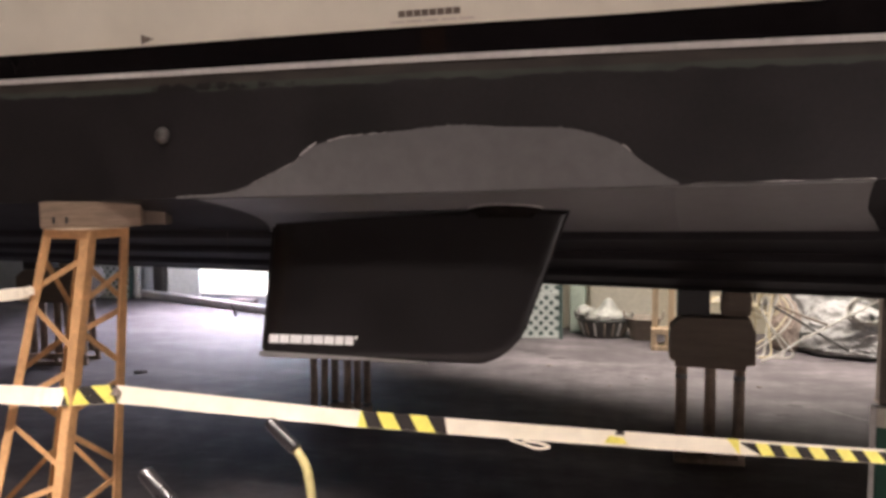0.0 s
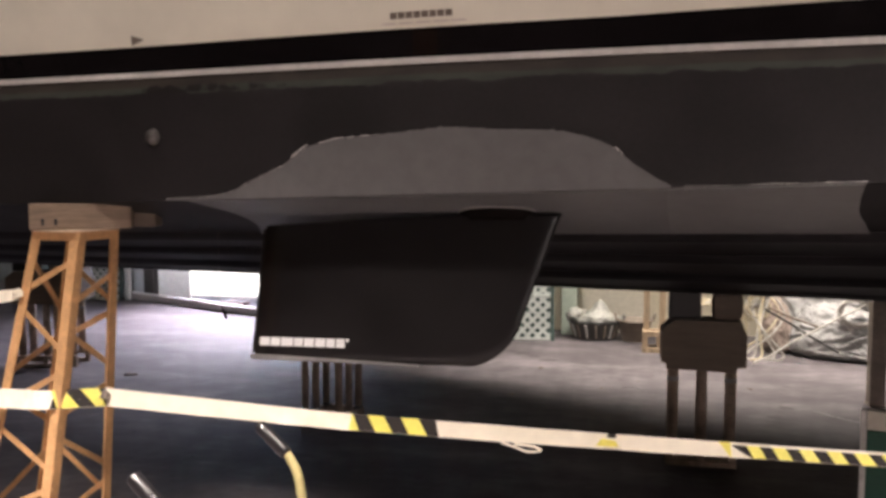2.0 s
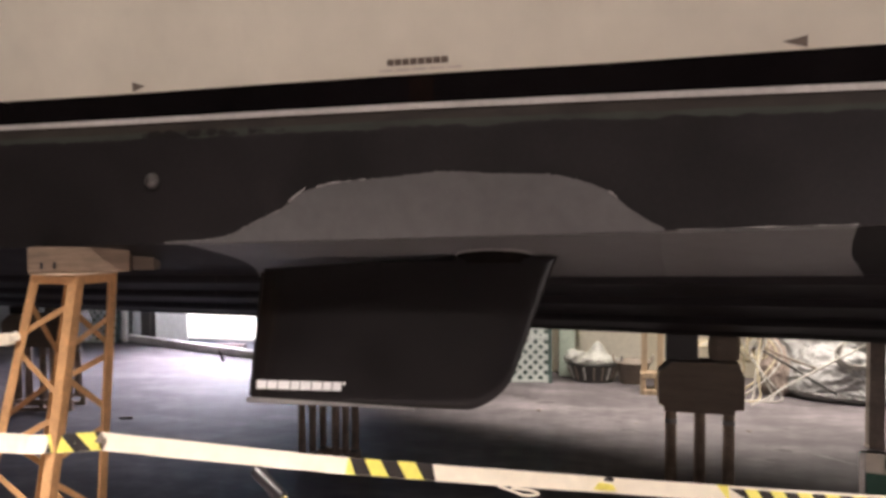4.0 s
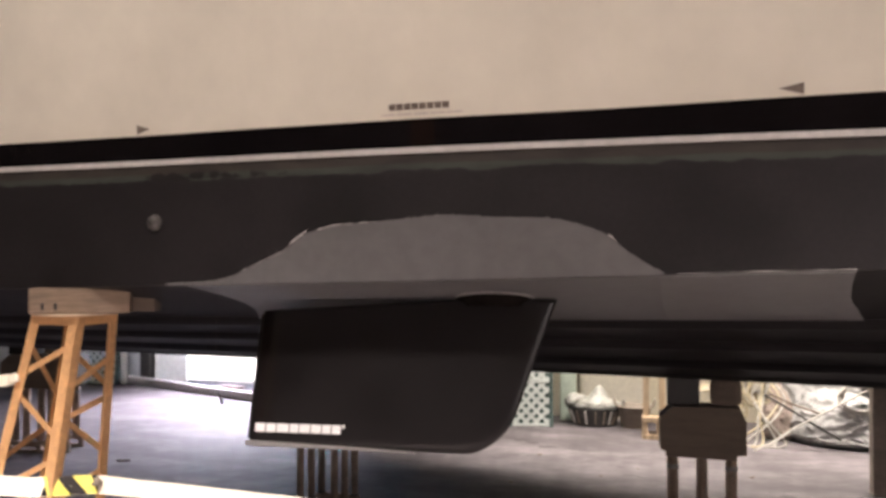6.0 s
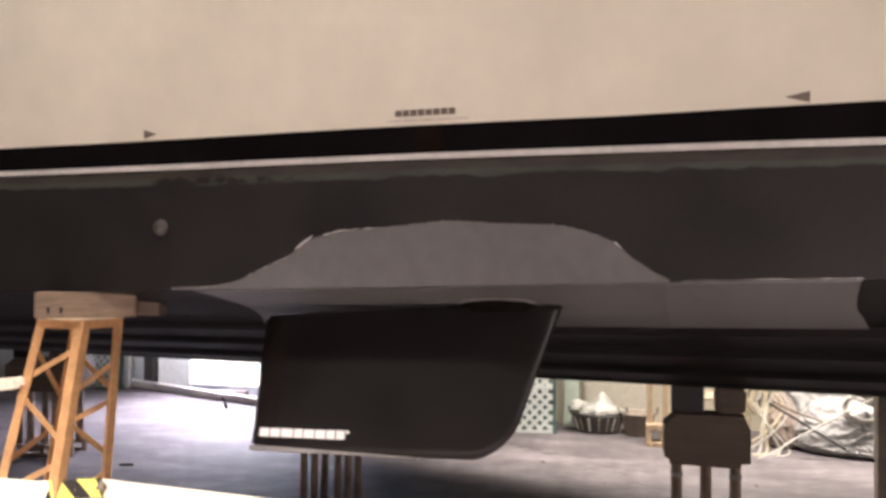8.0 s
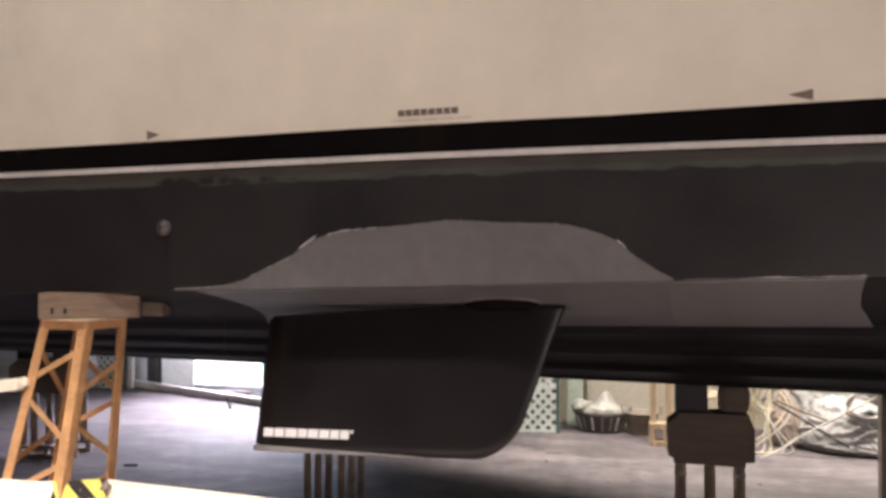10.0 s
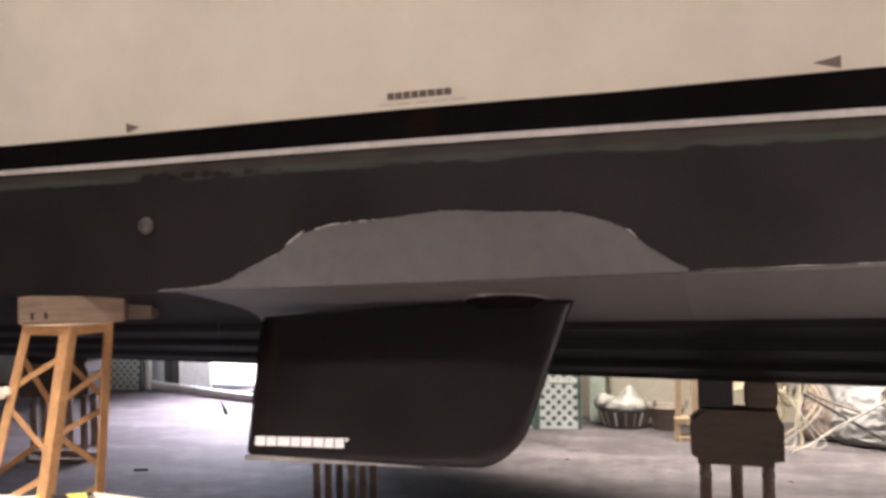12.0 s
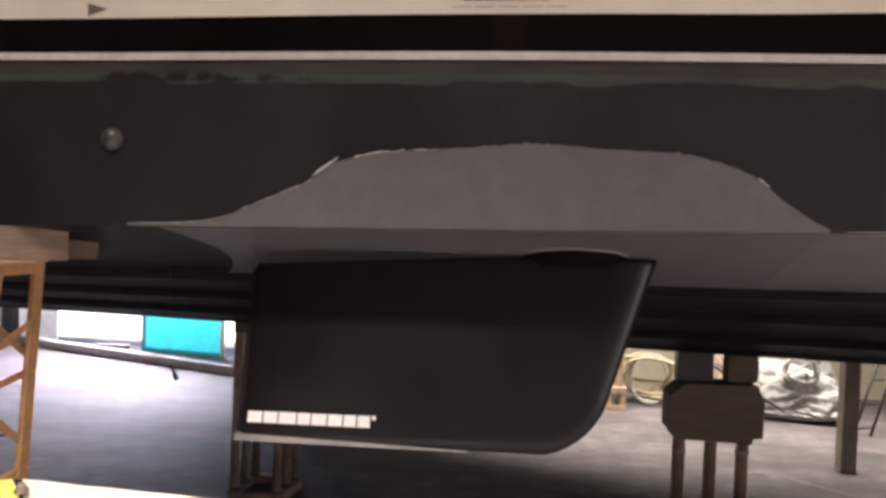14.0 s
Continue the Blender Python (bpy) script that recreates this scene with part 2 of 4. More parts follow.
M_GREYPOST = material("grey_brown_post", (0.26, 0.21, 0.175), 0.7, dark=0.7, scale=5, fine=45)
M_DARKSTEEL = material("dark_painted_steel", (0.045, 0.040, 0.037), 0.55, dark=0.7, scale=5, fine=45)
M_TUB = material("dark_plastic_tub", (0.085, 0.083, 0.078), 0.5, dark=0.7, scale=8, fine=50)
M_GREYTUB = material("grey_plastic_tub", (0.30, 0.25, 0.20), 0.5, dark=0.7, scale=6, fine=50)
M_BAG = material("milky_plastic_film", (0.42, 0.42, 0.38), 0.35, dark=0.7, scale=9, fine=30, bump=0.5)
M_SHEET = material("silver_grey_plastic_sheet", (0.36, 0.355, 0.345), 0.5, dark=0.80, scale=9, fine=26, bump=0.2, depth=0.01)
M_SACK = material("pinkish_sackcloth", (0.36, 0.29, 0.25), 0.8, dark=0.75, scale=9, fine=60, bump=0.3)
M_ROPE = material("cream_cable", (0.52, 0.45, 0.30), 0.6, dark=0.75, scale=10, fine=60)
M_WHITEROPE = material("white_rope", (0.46, 0.44, 0.395), 0.7, dark=0.8, scale=20, fine=90)
M_BLUEGREY = material("grey_plaster", (0.42, 0.43, 0.44), 0.8, dark=0.85, scale=1.0, fine=30)
M_FITTING = material("tarnished_bronze_fitting", (0.15, 0.14, 0.135), 0.38, metal=0.35, dark=0.5, scale=30, fine=90)
M_BRICKRED = material("pinkish_grey_block", (0.28, 0.20, 0.18), 0.6, dark=0.75, scale=6, fine=40)
M_YARD = material("pale_yard_concrete", (0.55, 0.53, 0.50), 0.8, dark=0.8, scale=0.5, fine=12)
M_BOARD = material("pale_beige_board", (0.60, 0.56, 0.47), 0.7, dark=0.88, scale=1.5, fine=25)
M_PATCH = material("brown_black_touch_up", (0.0105, 0.0065, 0.0055), 0.2, dark=0.9, scale=3, fine=20, bump=0.01, spec=0.12)
M_FLOORLINE = material("pale_floor_paint", (0.42, 0.40, 0.38), 0.7, dark=0.6, scale=9, fine=50)
M_OLDLINE = material("scuffed_floor_line", (0.215, 0.20, 0.20), 0.7, dark=0.6, scale=14, fine=60)
M_GRIP = material("black_vinyl_grip", (0.007, 0.006, 0.007), 0.30, dark=0.8, scale=20, fine=90, bump=0.05)
M_STAINSHADE = material("dark_stain_and_shade", (0.050, 0.043, 0.042), 0.7, dark=0.6, scale=14, fine=70)
M_CONCRETE = material("grey_concrete_beam", (0.50, 0.48, 0.47), 0.85, dark=0.75, scale=3, fine=30, spec=0.2)


# ---- building blocks ----
def finish(bm, smooth=False):
    bmesh.ops.recalc_face_normals(bm, faces=bm.faces)
    if smooth:
        for f in bm.faces:
            f.smooth = True
    return bm


def mesh_of(name, bm, mat):
    me = bpy.data.meshes.new(name)
    bm.to_mesh(me)
    bm.free()
    for m in mat if isinstance(mat, (list, tuple)) else (mat,):
        me.materials.append(m)
    return me


def part(name, bm, mat, parent=None, label="", m=None):
    """One mesh object from a bmesh, under its thing or part where one is given."""
    ob = new(name, mesh_of(name, bm, mat))
    if parent is not None:
        ob.parent = parent
    if m is not None:
        ob.matrix_basis = m
    return tagged(ob, label)


def thing(name, m=None):
    ob = new(name)
    ob.empty_display_size = 0.1
    if m is not None:
        ob.matrix_basis = m
    return ob


def add_box(bm, x0, y0, z0, x1, y1, z1, bevel=0.004):
    g = bmesh.ops.create_cube(bm, size=1.0, matrix=Matrix.Translation(((x0 + x1) / 2, (y0 + y1) / 2, (z0 + z1) / 2)) @ Matrix.Diagonal((x1 - x0, y1 - y0, z1 - z0, 1)))
    if bevel:
        edges = list({e for v in g["verts"] for e in v.link_edges})
        bmesh.ops.bevel(bm, geom=edges, offset=bevel, segments=2, profile=0.6, affect="EDGES")


def box(x0, y0, z0, x1, y1, z1, bevel=0.004):
    bm = bmesh.new()
    add_box(bm, x0, y0, z0, x1, y1, z1, bevel)
    return finish(bm)


def add_bar(bm, a, b, w, h, up=(0, 0, 1), bevel=0.002):
    """A square bar from a to b, w wide and h deep."""
    a, b = Vector(a), Vector(b)
    d = (b - a).normalized()
    side = d.cross(Vector(up))
    side = side.normalized() if side.length > 1e-5 else Vector((1, 0, 0))
    top = side.cross(d)
    g = bmesh.ops.create_cube(bm, size=1.0)
    m = Matrix((side, top, d)).transposed().to_4x4()
    m.translation = (a + b) / 2
    bmesh.ops.transform(bm, matrix=m @ Matrix.Diagonal((w, h, (b - a).length, 1)), verts=g["verts"])
    if bevel:
        bmesh.ops.bevel(bm, geom=list({e for v in g["verts"] for e in v.link_edges}), offset=bevel, segments=1, affect="EDGES")


def bar(a, b, w, h, up=(0, 0, 1), bevel=0.002):
    bm = bmesh.new()
    add_bar(bm, a, b, w, h, up, bevel)
    return finish(bm)


def angle_bar(a, b, inward1, inward2, w, t):
    """An L-section from a to b, its two flanges along inward1 and inward2."""
    a, b, p, q = Vector(a), Vector(b), Vector(inward1).normalized(), Vector(inward2).normalized()
    bm = bmesh.new()
    loop = [Vector((0, 0, 0)), p * w, p * w + q * t, p * t + q * t, p * t + q * w, q * w]
    rings = [[bm.verts.new(end + o) for o in loop] for end in (a, b)]
    for i in range(6):
        bm.faces.new((rings[0][i], rings[0][(i + 1) % 6], rings[1][(i + 1) % 6], rings[1][i]))
    bm.faces.new(rings[0])
    bm.faces.new(rings[1][::-1])
    return finish(bm)


def add_tube(bm, points, r, sides=12, cap=True):
    pts = [Vector(p) for p in points]
    rings, ref = [], None
    for i, p in enumerate(pts):
        d = (pts[min(i + 1, len(pts) - 1)] - pts[max(i - 1, 0)]).normalized()
        if ref is None:
            ref = d.orthogonal().normalized()
        ref = (ref - d * ref.dot(d)).normalized()
        s = d.cross(ref)
        rr = r[i] if isinstance(r, (list, tuple)) else r
        rings.append([bm.verts.new(p + (ref * math.cos(k * math.tau / sides) + s * math.sin(k * math.tau / sides)) * rr) for k in range(sides)])
    for a, b in zip(rings, rings[1:]):
        for k in range(sides):
            f = bm.faces.new((a[k], a[(k + 1) % sides], b[(k + 1) % sides], b[k]))
            f.smooth = True
    if cap:
        bm.faces.new(rings[0][::-1])
        bm.faces.new(rings[-1])


def tube(points, r, sides=12):
    bm = bmesh.new()
    add_tube(bm, points, r, sides)
    return finish(bm)


def curve_points(ctrl, n):
    """n points along a smooth curve through the control points."""
    c = [Vector(p) for p in ctrl]
    c = [c[0] * 2 - c[1]] + c + [c[-1] * 2 - c[-2]]
    out = []
    for i in range(n):
        s = i / (n - 1) * (len(c) - 3)
        k = min(int(s), len(c) - 4)
        t = s - k
        p0, p1, p2, p3 = c[k:k + 4]
        out.append(0.5 * (2 * p1 + (p2 - p0) * t + (2 * p0 - 5 * p1 + 4 * p2 - p3) * t * t + (3 * p1 - p0 - 3 * p2 + p3) * t ** 3))
    return out


def grid_sheet(rows):
    """A skin over rows of points."""
    bm = bmesh.new()
    vs = [[bm.verts.new(p) for p in row] for row in rows]
    for a, b in zip(vs, vs[1:]):
        for i in range(len(a) - 1):
            f = bm.faces.new((a[i], a[i + 1], b[i + 1], b[i]))
            f.smooth = True
    return bm


def strip_solid(rows, n, thick):
    """A skin given a thickness along -n."""
    bm = grid_sheet(rows)
    bmesh.ops.recalc_face_normals(bm, faces=bm.faces)
    bmesh.ops.solidify(bm, geom=bm.faces[:], thickness=thick)
    finish(bm)
    for f in bm.faces:
        f.smooth = False
    return bm


def rag(x, seed, amp=1.0):
    """An uneven hand-made line: a slow wander and a fine tear."""
    return amp * (noise.noise((x * 3.1, seed, 0)) + 0.6 * noise.noise((x * 13, seed, 5)) + 0.45 * noise.noise((x * 47, seed, 9)))


def lumpy(size, seed, amp, sub=4, flat=0.0):
    bm = bmesh.new()
    bmesh.ops.create_icosphere(bm, subdivisions=sub, radius=1.0)
    for v in bm.verts:
        d = v.co.normalized()
        k = 1 + amp * noise.noise(d * 1.6 + Vector((seed, 0, 0))) + amp * 0.6 * abs(noise.noise(d * 4.1 + Vector((0, seed, 0)))) + amp * 0.35 * noise.noise(d * 9 + Vector((seed, seed, 0)))
        v.co = Vector((d.x * size[0], d.y * size[1], d.z * size[2])) * k
        if v.co.z < flat:
            v.co.z = flat + (v.co.z - flat) * 0.05
    return finish(bm, True)


def folds(size, seed, floor=0.0):
    """A sheeted bundle: a flattened mound with creases at three sizes, tucked in below."""
    bm = bmesh.new()
    bmesh.ops.create_icosphere(bm, subdivisions=6, radius=1.0)
    for v in bm.verts:
        d = v.co.normalized()
        w = d + 0.35 * noise.noise_vector(d * 1.7 + Vector((0, seed, 0)))
        k = 1 + 0.16 * noise.noise(d * 1.3 + Vector((seed, 0, 0)))
        for amp, f, sharp in ((0.10, 2.2, 3), (0.075, 4.6, 4), (0.045, 9.5, 4), (0.020, 19.0, 3)):
            k += amp * (1 - abs(noise.noise(Vector((w.x * f, w.y * f + seed, w.z * f * 1.5))))) ** sharp
        p = Vector((d.x * size[0], d.y * size[1], d.z * size[2])) * k
        if p.z < 0:
            p.z *= 0.30
        v.co = p
    low = min(v.co.z for v in bm.verts)
    for v in bm.verts:
        v.co.z = max(floor, v.co.z - low * 0.8)
    return finish(bm, True)


# ---- hall ----
XA, XB, YA, YB, HIGH = -11.0, 9.0, -7.0, 11.0, 6.2


def structure(name, bm, mat, label):
    return tagged(part(name, bm, mat), label, name.split("_")[0], kind="structure")


fl = bmesh.new()
bmesh.ops.create_grid(fl, x_segments=40, y_segments=36, size=0.5, matrix=Matrix.Translation(((XA + XB) / 2, (YA + YB) / 2, 0)) @ Matrix.Diagonal((XB - XA + 0.4, YB - YA + 0.4, 1, 1)))
structure("floor", fl, M_FLOOR, "stained grey concrete hall floor with scuffs")
structure("wall_south", box(XA, YA - 0.2, 0, XB, YA, HIGH, 0), M_WALL, "plain cream hall wall")
structure("wall_east", box(XB, YA, 0, XB + 0.2, YB, HIGH, 0), M_WALL, "plain cream hall wall")
# The far wall stands in two lengths: cream behind the clutter, set back where the white sheeting hangs.
structure("wall_north", box(-2.9, 9.30, 0, XB, 9.5, HIGH, 0), M_WALL, "cream plastered hall wall behind the stored clutter")
structure("wall_north_return", box(-3.1, 9.5, 0, -2.9, YB, HIGH, 0), M_WALL, "short cream return of the hall wall")
gate = bmesh.new()
add_box(gate, XA, 10.85, 0, -5.82, 11.05, HIGH, 0)
add_box(gate, -5.82, 10.85, 3.2, -2.9, 11.05, HIGH, 0)
structure("wall_north_set_back", finish(gate), M_BLUEGREY, "grey plastered hall wall with an open gateway to daylight")
structure("wall_west", box(XA - 0.2, YA, 0, XA, YB, HIGH, 0), M_WALL, "plain cream hall wall")
structure("ceiling", box(XA - 0.2, YA - 0.2, HIGH, XB + 0.2, YB + 0.2, HIGH + 0.2, 0), M_CEIL, "grey hall ceiling")
yard = bmesh.new()
bmesh.ops.create_grid(yard, x_segments=2, y_segments=2, size=0.5, matrix=Matrix.Translation((0, 61, -0.012)) @ Matrix.Diagonal((160, 100, 1, 1)))
structure("ground", yard, M_YARD, "pale concrete yard outside the gate")

# ---- the motor yacht ----
MID = 4.97
SHEER = [(-9, 4.3), (-6, 3.86), (-4, 3.55), (-2.73, 3.355), (-1.85, 3.222), (-1.2, 3.105), (-0.6, 3.012), (0, 2.945), (0.6, 2.89), (1.5, 2.83), (3, 2.78), (5, 2.82), (7, 3.35), (9, 3.55)]


def hull_y(x):
    i = max(1, min(len(SHEER) - 3, sum(1 for p in SHEER if p[0] <= x) - 1))
    (xa, ya), (x0, y0), (x1, y1), (xb, yb) = SHEER[i - 1], SHEER[i], SHEER[i + 1], SHEER[i + 2]
    t = (x - x0) / (x1 - x0)
    m0, m1 = (y1 - ya) / (x1 - xa) * (x1 - x0), (yb - y0) / (xb - x0) * (x1 - x0)
    return y0 * (2 * t ** 3 - 3 * t * t + 1) + m0 * (t ** 3 - 2 * t * t + t) + y1 * (3 * t * t - 2 * t ** 3) + m1 * (t ** 3 - t * t)


def chine_z(x):
    return 1.583 + 0.028 * x


def mid(x):
    """The boat's centreline, which lies a little askew in the hall."""
    return MID - 0.168 * (x - 0.486)


def keel_z(x):
    return 0.99


def side(x, z, off=0.0, mirror=False):
    """A point on the hull's side, off metres proud of it."""
    y = hull_y(x) - max(0, z - 2.15) * 0.12 - off
    return Vector((x, 2 * mid(x) - y if mirror else y, z))


def under(x, y, off=0.0, mirror=False):
    """A point on the hull's bottom at breadth y, off metres below it."""
    y0 = hull_y(x)
    z = chine_z(x) + (keel_z(x) - chine_z(x)) * (y - y0) / (mid(x) - y0) - off
    return Vector((x, 2 * mid(x) - y if mirror else y, z))


boat = thing("motor_yacht", pose(0, MID, 0))
tagged(boat, "white motor yacht on stands with dark antifouling and grey primer", "boat")
boat_inv = Matrix.Translation((0, -MID, 0))


def boat_part(name, bm, mat, label="", parent=None):
    return part(name, bm, mat, parent or boat, label, boat_inv if parent is None else None)


XS = [-8.8 + 0.1 * i for i in range(177)]
BOOT_B, LINE_B, SHEER_Z = 2.043, 2.021, 3.895


def boot_z(x):
    """The boot stripe's upper edge, which sweeps up towards the bow."""
    return 2.145 + 0.016 * max(0.0, x)


for mir in (False, True):
    boat_part("topside", grid_sheet([[side(x, boot_z(x) + (SHEER_Z - boot_z(x)) * k / 8, 0, mir) for x in XS] for k in range(9)]), M_GEL, "warm white glossy gelcoat topside")
    boat_part("boot_stripe", grid_sheet([[side(x, BOOT_B + (boot_z(x) - BOOT_B) * k, 0, mir) for x in XS] for k in (0, 1)]), M_BOOT, "glossy black boot stripe")
    boat_part("waterline_stripe", strip_solid([[side(x, z, 0.004, mir) for x in XS] for z in (LINE_B, BOOT_B - 0.0005)], 0, 0.004), M_LINE, "thin dusty white waterline stripe")
    boat_part("underwater_side", grid_sheet([[side(x, chine_z(x) + (LINE_B - chine_z(x)) * k / 4, 0, mir) for x in XS] for k in range(5)]), M_ANTI, "matt black antifouling")
    boat_part("bottom", grid_sheet([[under(x, hull_y(x) + (mid(x) - hull_y(x)) * k / 6, 0, mir) for x in XS] for k in range(7)]), M_ANTI, "matt black antifouled bottom")
    for frac in (0.335, 0.545, 0.775):
        rows = []
        for dy, dz in ((-0.055, 0.0), (-0.012, 0.030), (0.012, 0.030), (0.016, 0.0)):
            rows.append([under(x, hull_y(x) + frac * (mid(x) - hull_y(x)) + dy, dz, mir) for x in XS])
        boat_part("spray_strake", finish(grid_sheet(rows)), M_ANTI)
boat_part("keel", finish(grid_sheet([[(x, mid(x) + dy, keel_z(x) + dz) for x in XS] for dy, dz in ((-0.11, 0.036), (-0.06, 0.0), (0.06, 0.0), (0.11, 0.036))])), M_ANTI, "black keel strip")
deck = grid_sheet([[side(x, SHEER_Z, 0, mir) for x in XS] for mir in (False, True)])
boat_part("deck", finish(deck), M_GEL)
for x, nm in ((XS[0], "transom"), (XS[-1], "stem")):
    tr = bmesh.new()
    ring = [side(x, SHEER_Z), side(x, boot_z(x)), side(x, chine_z(x)), Vector((x, mid(x), keel_z(x))), side(x, chine_z(x), 0, True), side(x, boot_z(x), 0, True), side(x, SHEER_Z, 0, True)]
    tr.faces.new([tr.verts.new(p) for p in ring])
    boat_part(nm, tr, M_GEL)

# The worn grey-green band below the white line, rubbed through in streaks towards its lower edge.
FX = [-4.6 + 0.04 * i for i in range(168)]
rows = [[side(x, LINE_B - 0.0005 - 0.098 * k / 3, 0.0018 - 0.0005 * k) for x in FX] for k in range(4)]
boat_part("worn_band", grid_sheet(rows), M_BAND, "worn grey-green paint band with a ragged lower edge")

# The grey primer: a hump on the side, and a strip on the bottom beside the chine.
HUMP = [(-1.76, 1.538), (-1.50, 1.562), (-1.345, 1.620), (-1.21, 1.674), (-1.145, 1.722), (-1.05, 1.752), (-0.98, 1.766), (-0.78, 1.780), (-0.57, 1.797), (-0.36, 1.786), (-0.20, 1.780), (-0.085, 1.755), (0.003, 1.718), (0.07, 1.662), (0.198, 1.590), (0.30, 1.592)]


def hump_z(x):
    for (x0, z0), (x1, z1) in zip(HUMP, HUMP[1:]):
        if x0 <= x <= x1:
            i = HUMP.index((x0, z0))
            xa, za = HUMP[max(i - 1, 0)]
            xb, zb = HUMP[min(i + 2, len(HUMP) - 1)]
            h, t = x1 - x0, (x - x0) / (x1 - x0)
            m0, m1 = h * (z1 - za) / (x1 - xa), h * (zb - z0) / (xb - x0)
            return (2 * t ** 3 - 3 * t ** 2 + 1) * z0 + (t ** 3 - 2 * t ** 2 + t) * m0 + (3 * t ** 2 - 2 * t ** 3) * z1 + (t ** 3 - t ** 2) * m1
    return chine_z(x)


PX = [-1.755 + 0.008 * i for i in range(243)]


def bristle(x):
    """Brush marks that reach up out of the patch along two lengths of its top."""
    tuft = max(0.0, 1 - abs(x + 0.60) / 0.24) + max(0.0, 1 - abs(x + 0.16) / 0.12) + 0.25
    return 0.011 * tuft * max(0.0, noise.noise((x * 71, 2.0, 0)) + 0.15)


edge = [max(chine_z(x) + 0.002, hump_z(x) + rag(x, 7.0, 0.0042) + bristle(x) * (hump_z(x) > 1.70)) for x in PX]
rows = [[side(x, chine_z(x) - 0.001 + (e - chine_z(x) + 0.001) * k / 4, 0.003) for x, e in zip(PX, edge)] for k in range(5)]
boat_part("primer_patch", strip_solid(rows, 0, 0.003), M_SIDEPRIMER, "smooth grey primer patch with a hand-cut edge")
BX = [-1.635 + 0.02 * i for i in range(123)]
rows = []
for k in range(9):
    f = k / 8
    row = []
    for i, x in enumerate(BX):
        xx = x + 0.10 * math.sin(math.pi * f) * max(0.0, 1 - i * 0.02 / 0.30)
        if i < 4:
            xx += rag(f * 3 + i, 3, 0.004) - 0.02 * (1 - f) * (i == 0)
        lead = max(0.0, 1 - (len(BX) - 1 - i) * 0.02 / 0.9)
        xx += lead * (0.18 * f - 0.045 - 0.03 * math.sin(math.pi * f)) + lead ** 12 * rag(f * 6 + 2, 11, 0.012)
        row.append(under(xx, hull_y(xx) - 0.002 + f * (0.335 * (mid(xx) - hull_y(xx)) - 0.05), 0.003))
    rows.append(row)
CUT = 91
boat_part("primer_strip", strip_solid([row[:CUT + 1] for row in rows], 0, 0.003), M_SIDEPRIMER, "grey primer strip along the chine")
boat_part("primer_overcoat", strip_solid([row[CUT:] for row in rows], 0, 0.003), M_OVERCOAT, "lighter fresh length of grey primer")
# Pale filler that shows along the cut edge, in short torn flakes.
rng = random.Random(5)
for x0, x1, w in ((-1.40, -1.19, 0.003), (-1.07, -0.93, 0.006), (-0.92, -0.80, 0.004), (0.0, 0.03, 0.007), (0.22, 0.44, 0.0012), (0.44, 0.76, 0.0022), (-1.76, -1.45, 0.002)):
    xs = [x0 + (x1 - x0) * i / 30 for i in range(31)]
    lo = [max(chine_z(x) + 0.003, hump_z(x) + rag(x, 7.0, 0.0042)) for x in xs]
    rows = [[side(x, z - 0.0005, 0.0036) for x, z in zip(xs, lo)], [side(x, z + w * max(0.08, 0.6 + rag(x * 3, 8, 1.2)), 0.0036) for x, z in zip(xs, lo)]]
    boat_part("filler_edge", grid_sheet(rows), M_FLAKE, "pale torn filler along the primer edge")
# A peeled curl of paint on the edge.
pc = bmesh.new()
add_tube(pc, [side(-1.19 + 0.012 * i, 1.695 + 0.009 * i, 0.006 + 0.006 * math.sin(i * 0.9)) for i in range(7)], [0.001, 0.003, 0.0045, 0.003, 0.004, 0.0025, 0.001], 8)
boat_part("paint_curl", finish(pc), M_FLAKE)

# Round through-hull fitting.
tf = bmesh.new()
prof = [(0.034, 0.0), (0.034, 0.004), (0.030, 0.013), (0.022, 0.021), (0.012, 0.026), (0.005, 0.0275), (0.0, 0.0275)]
rings = []
for r, d in prof:
    rings.append([tf.verts.new((r * math.cos(a * math.tau / 24), -d, r * math.sin(a * math.tau / 24))) for a in range(24)] if r else None)
for a, b in zip(rings, rings[1:]):
    for k in range(24):
        if b:
            tf.faces.new((a[k], a[(k + 1) % 24], b[(k + 1) % 24], b[k]))
tf.faces.new(rings[-2])
bmesh.ops.transform(tf, matrix=Matrix.Translation(side(-1.816, 1.787)) @ pose(0, 0, 0, 0, 0, -8), verts=tf.verts)
boat_part("through_hull_fitting", finish(tf, True), M_FITTING, "grey round through-hull fitting")

# Arrow marks and the small maker's mark on the topside, drawn as plain shapes.
for x, x1, z1, z2 in ((-1.905, -1.842, 2.171, 2.190), (0.608, 0.533, 2.181, 2.197)):
    z0 = boot_z(x) + 0.006
    bm = bmesh.new()
    bm.faces.new([bm.verts.new(side(x, z0, 0.003)), bm.verts.new(side(x1, z1, 0.003)), bm.verts.new(side(x, z2, 0.003))])
    boat_part("arrow_mark", bm, M_MARK, "brown-grey triangular arrow mark")


def bars_on_side(x0, x1, z0, z1, count, mat, nm):
    w = (x1 - x0) / count
    for i in range(count):
        a, b = x0 + i * w + w * 0.07, x0 + (i + 1) * w - w * 0.07
        bm = bmesh.new()
        bm.faces.new([bm.verts.new(side(p, q, 0.003)) for p, q in ((a, z0), (b, z0), (b, z1), (a, z1))])
        boat_part(nm, bm, mat)


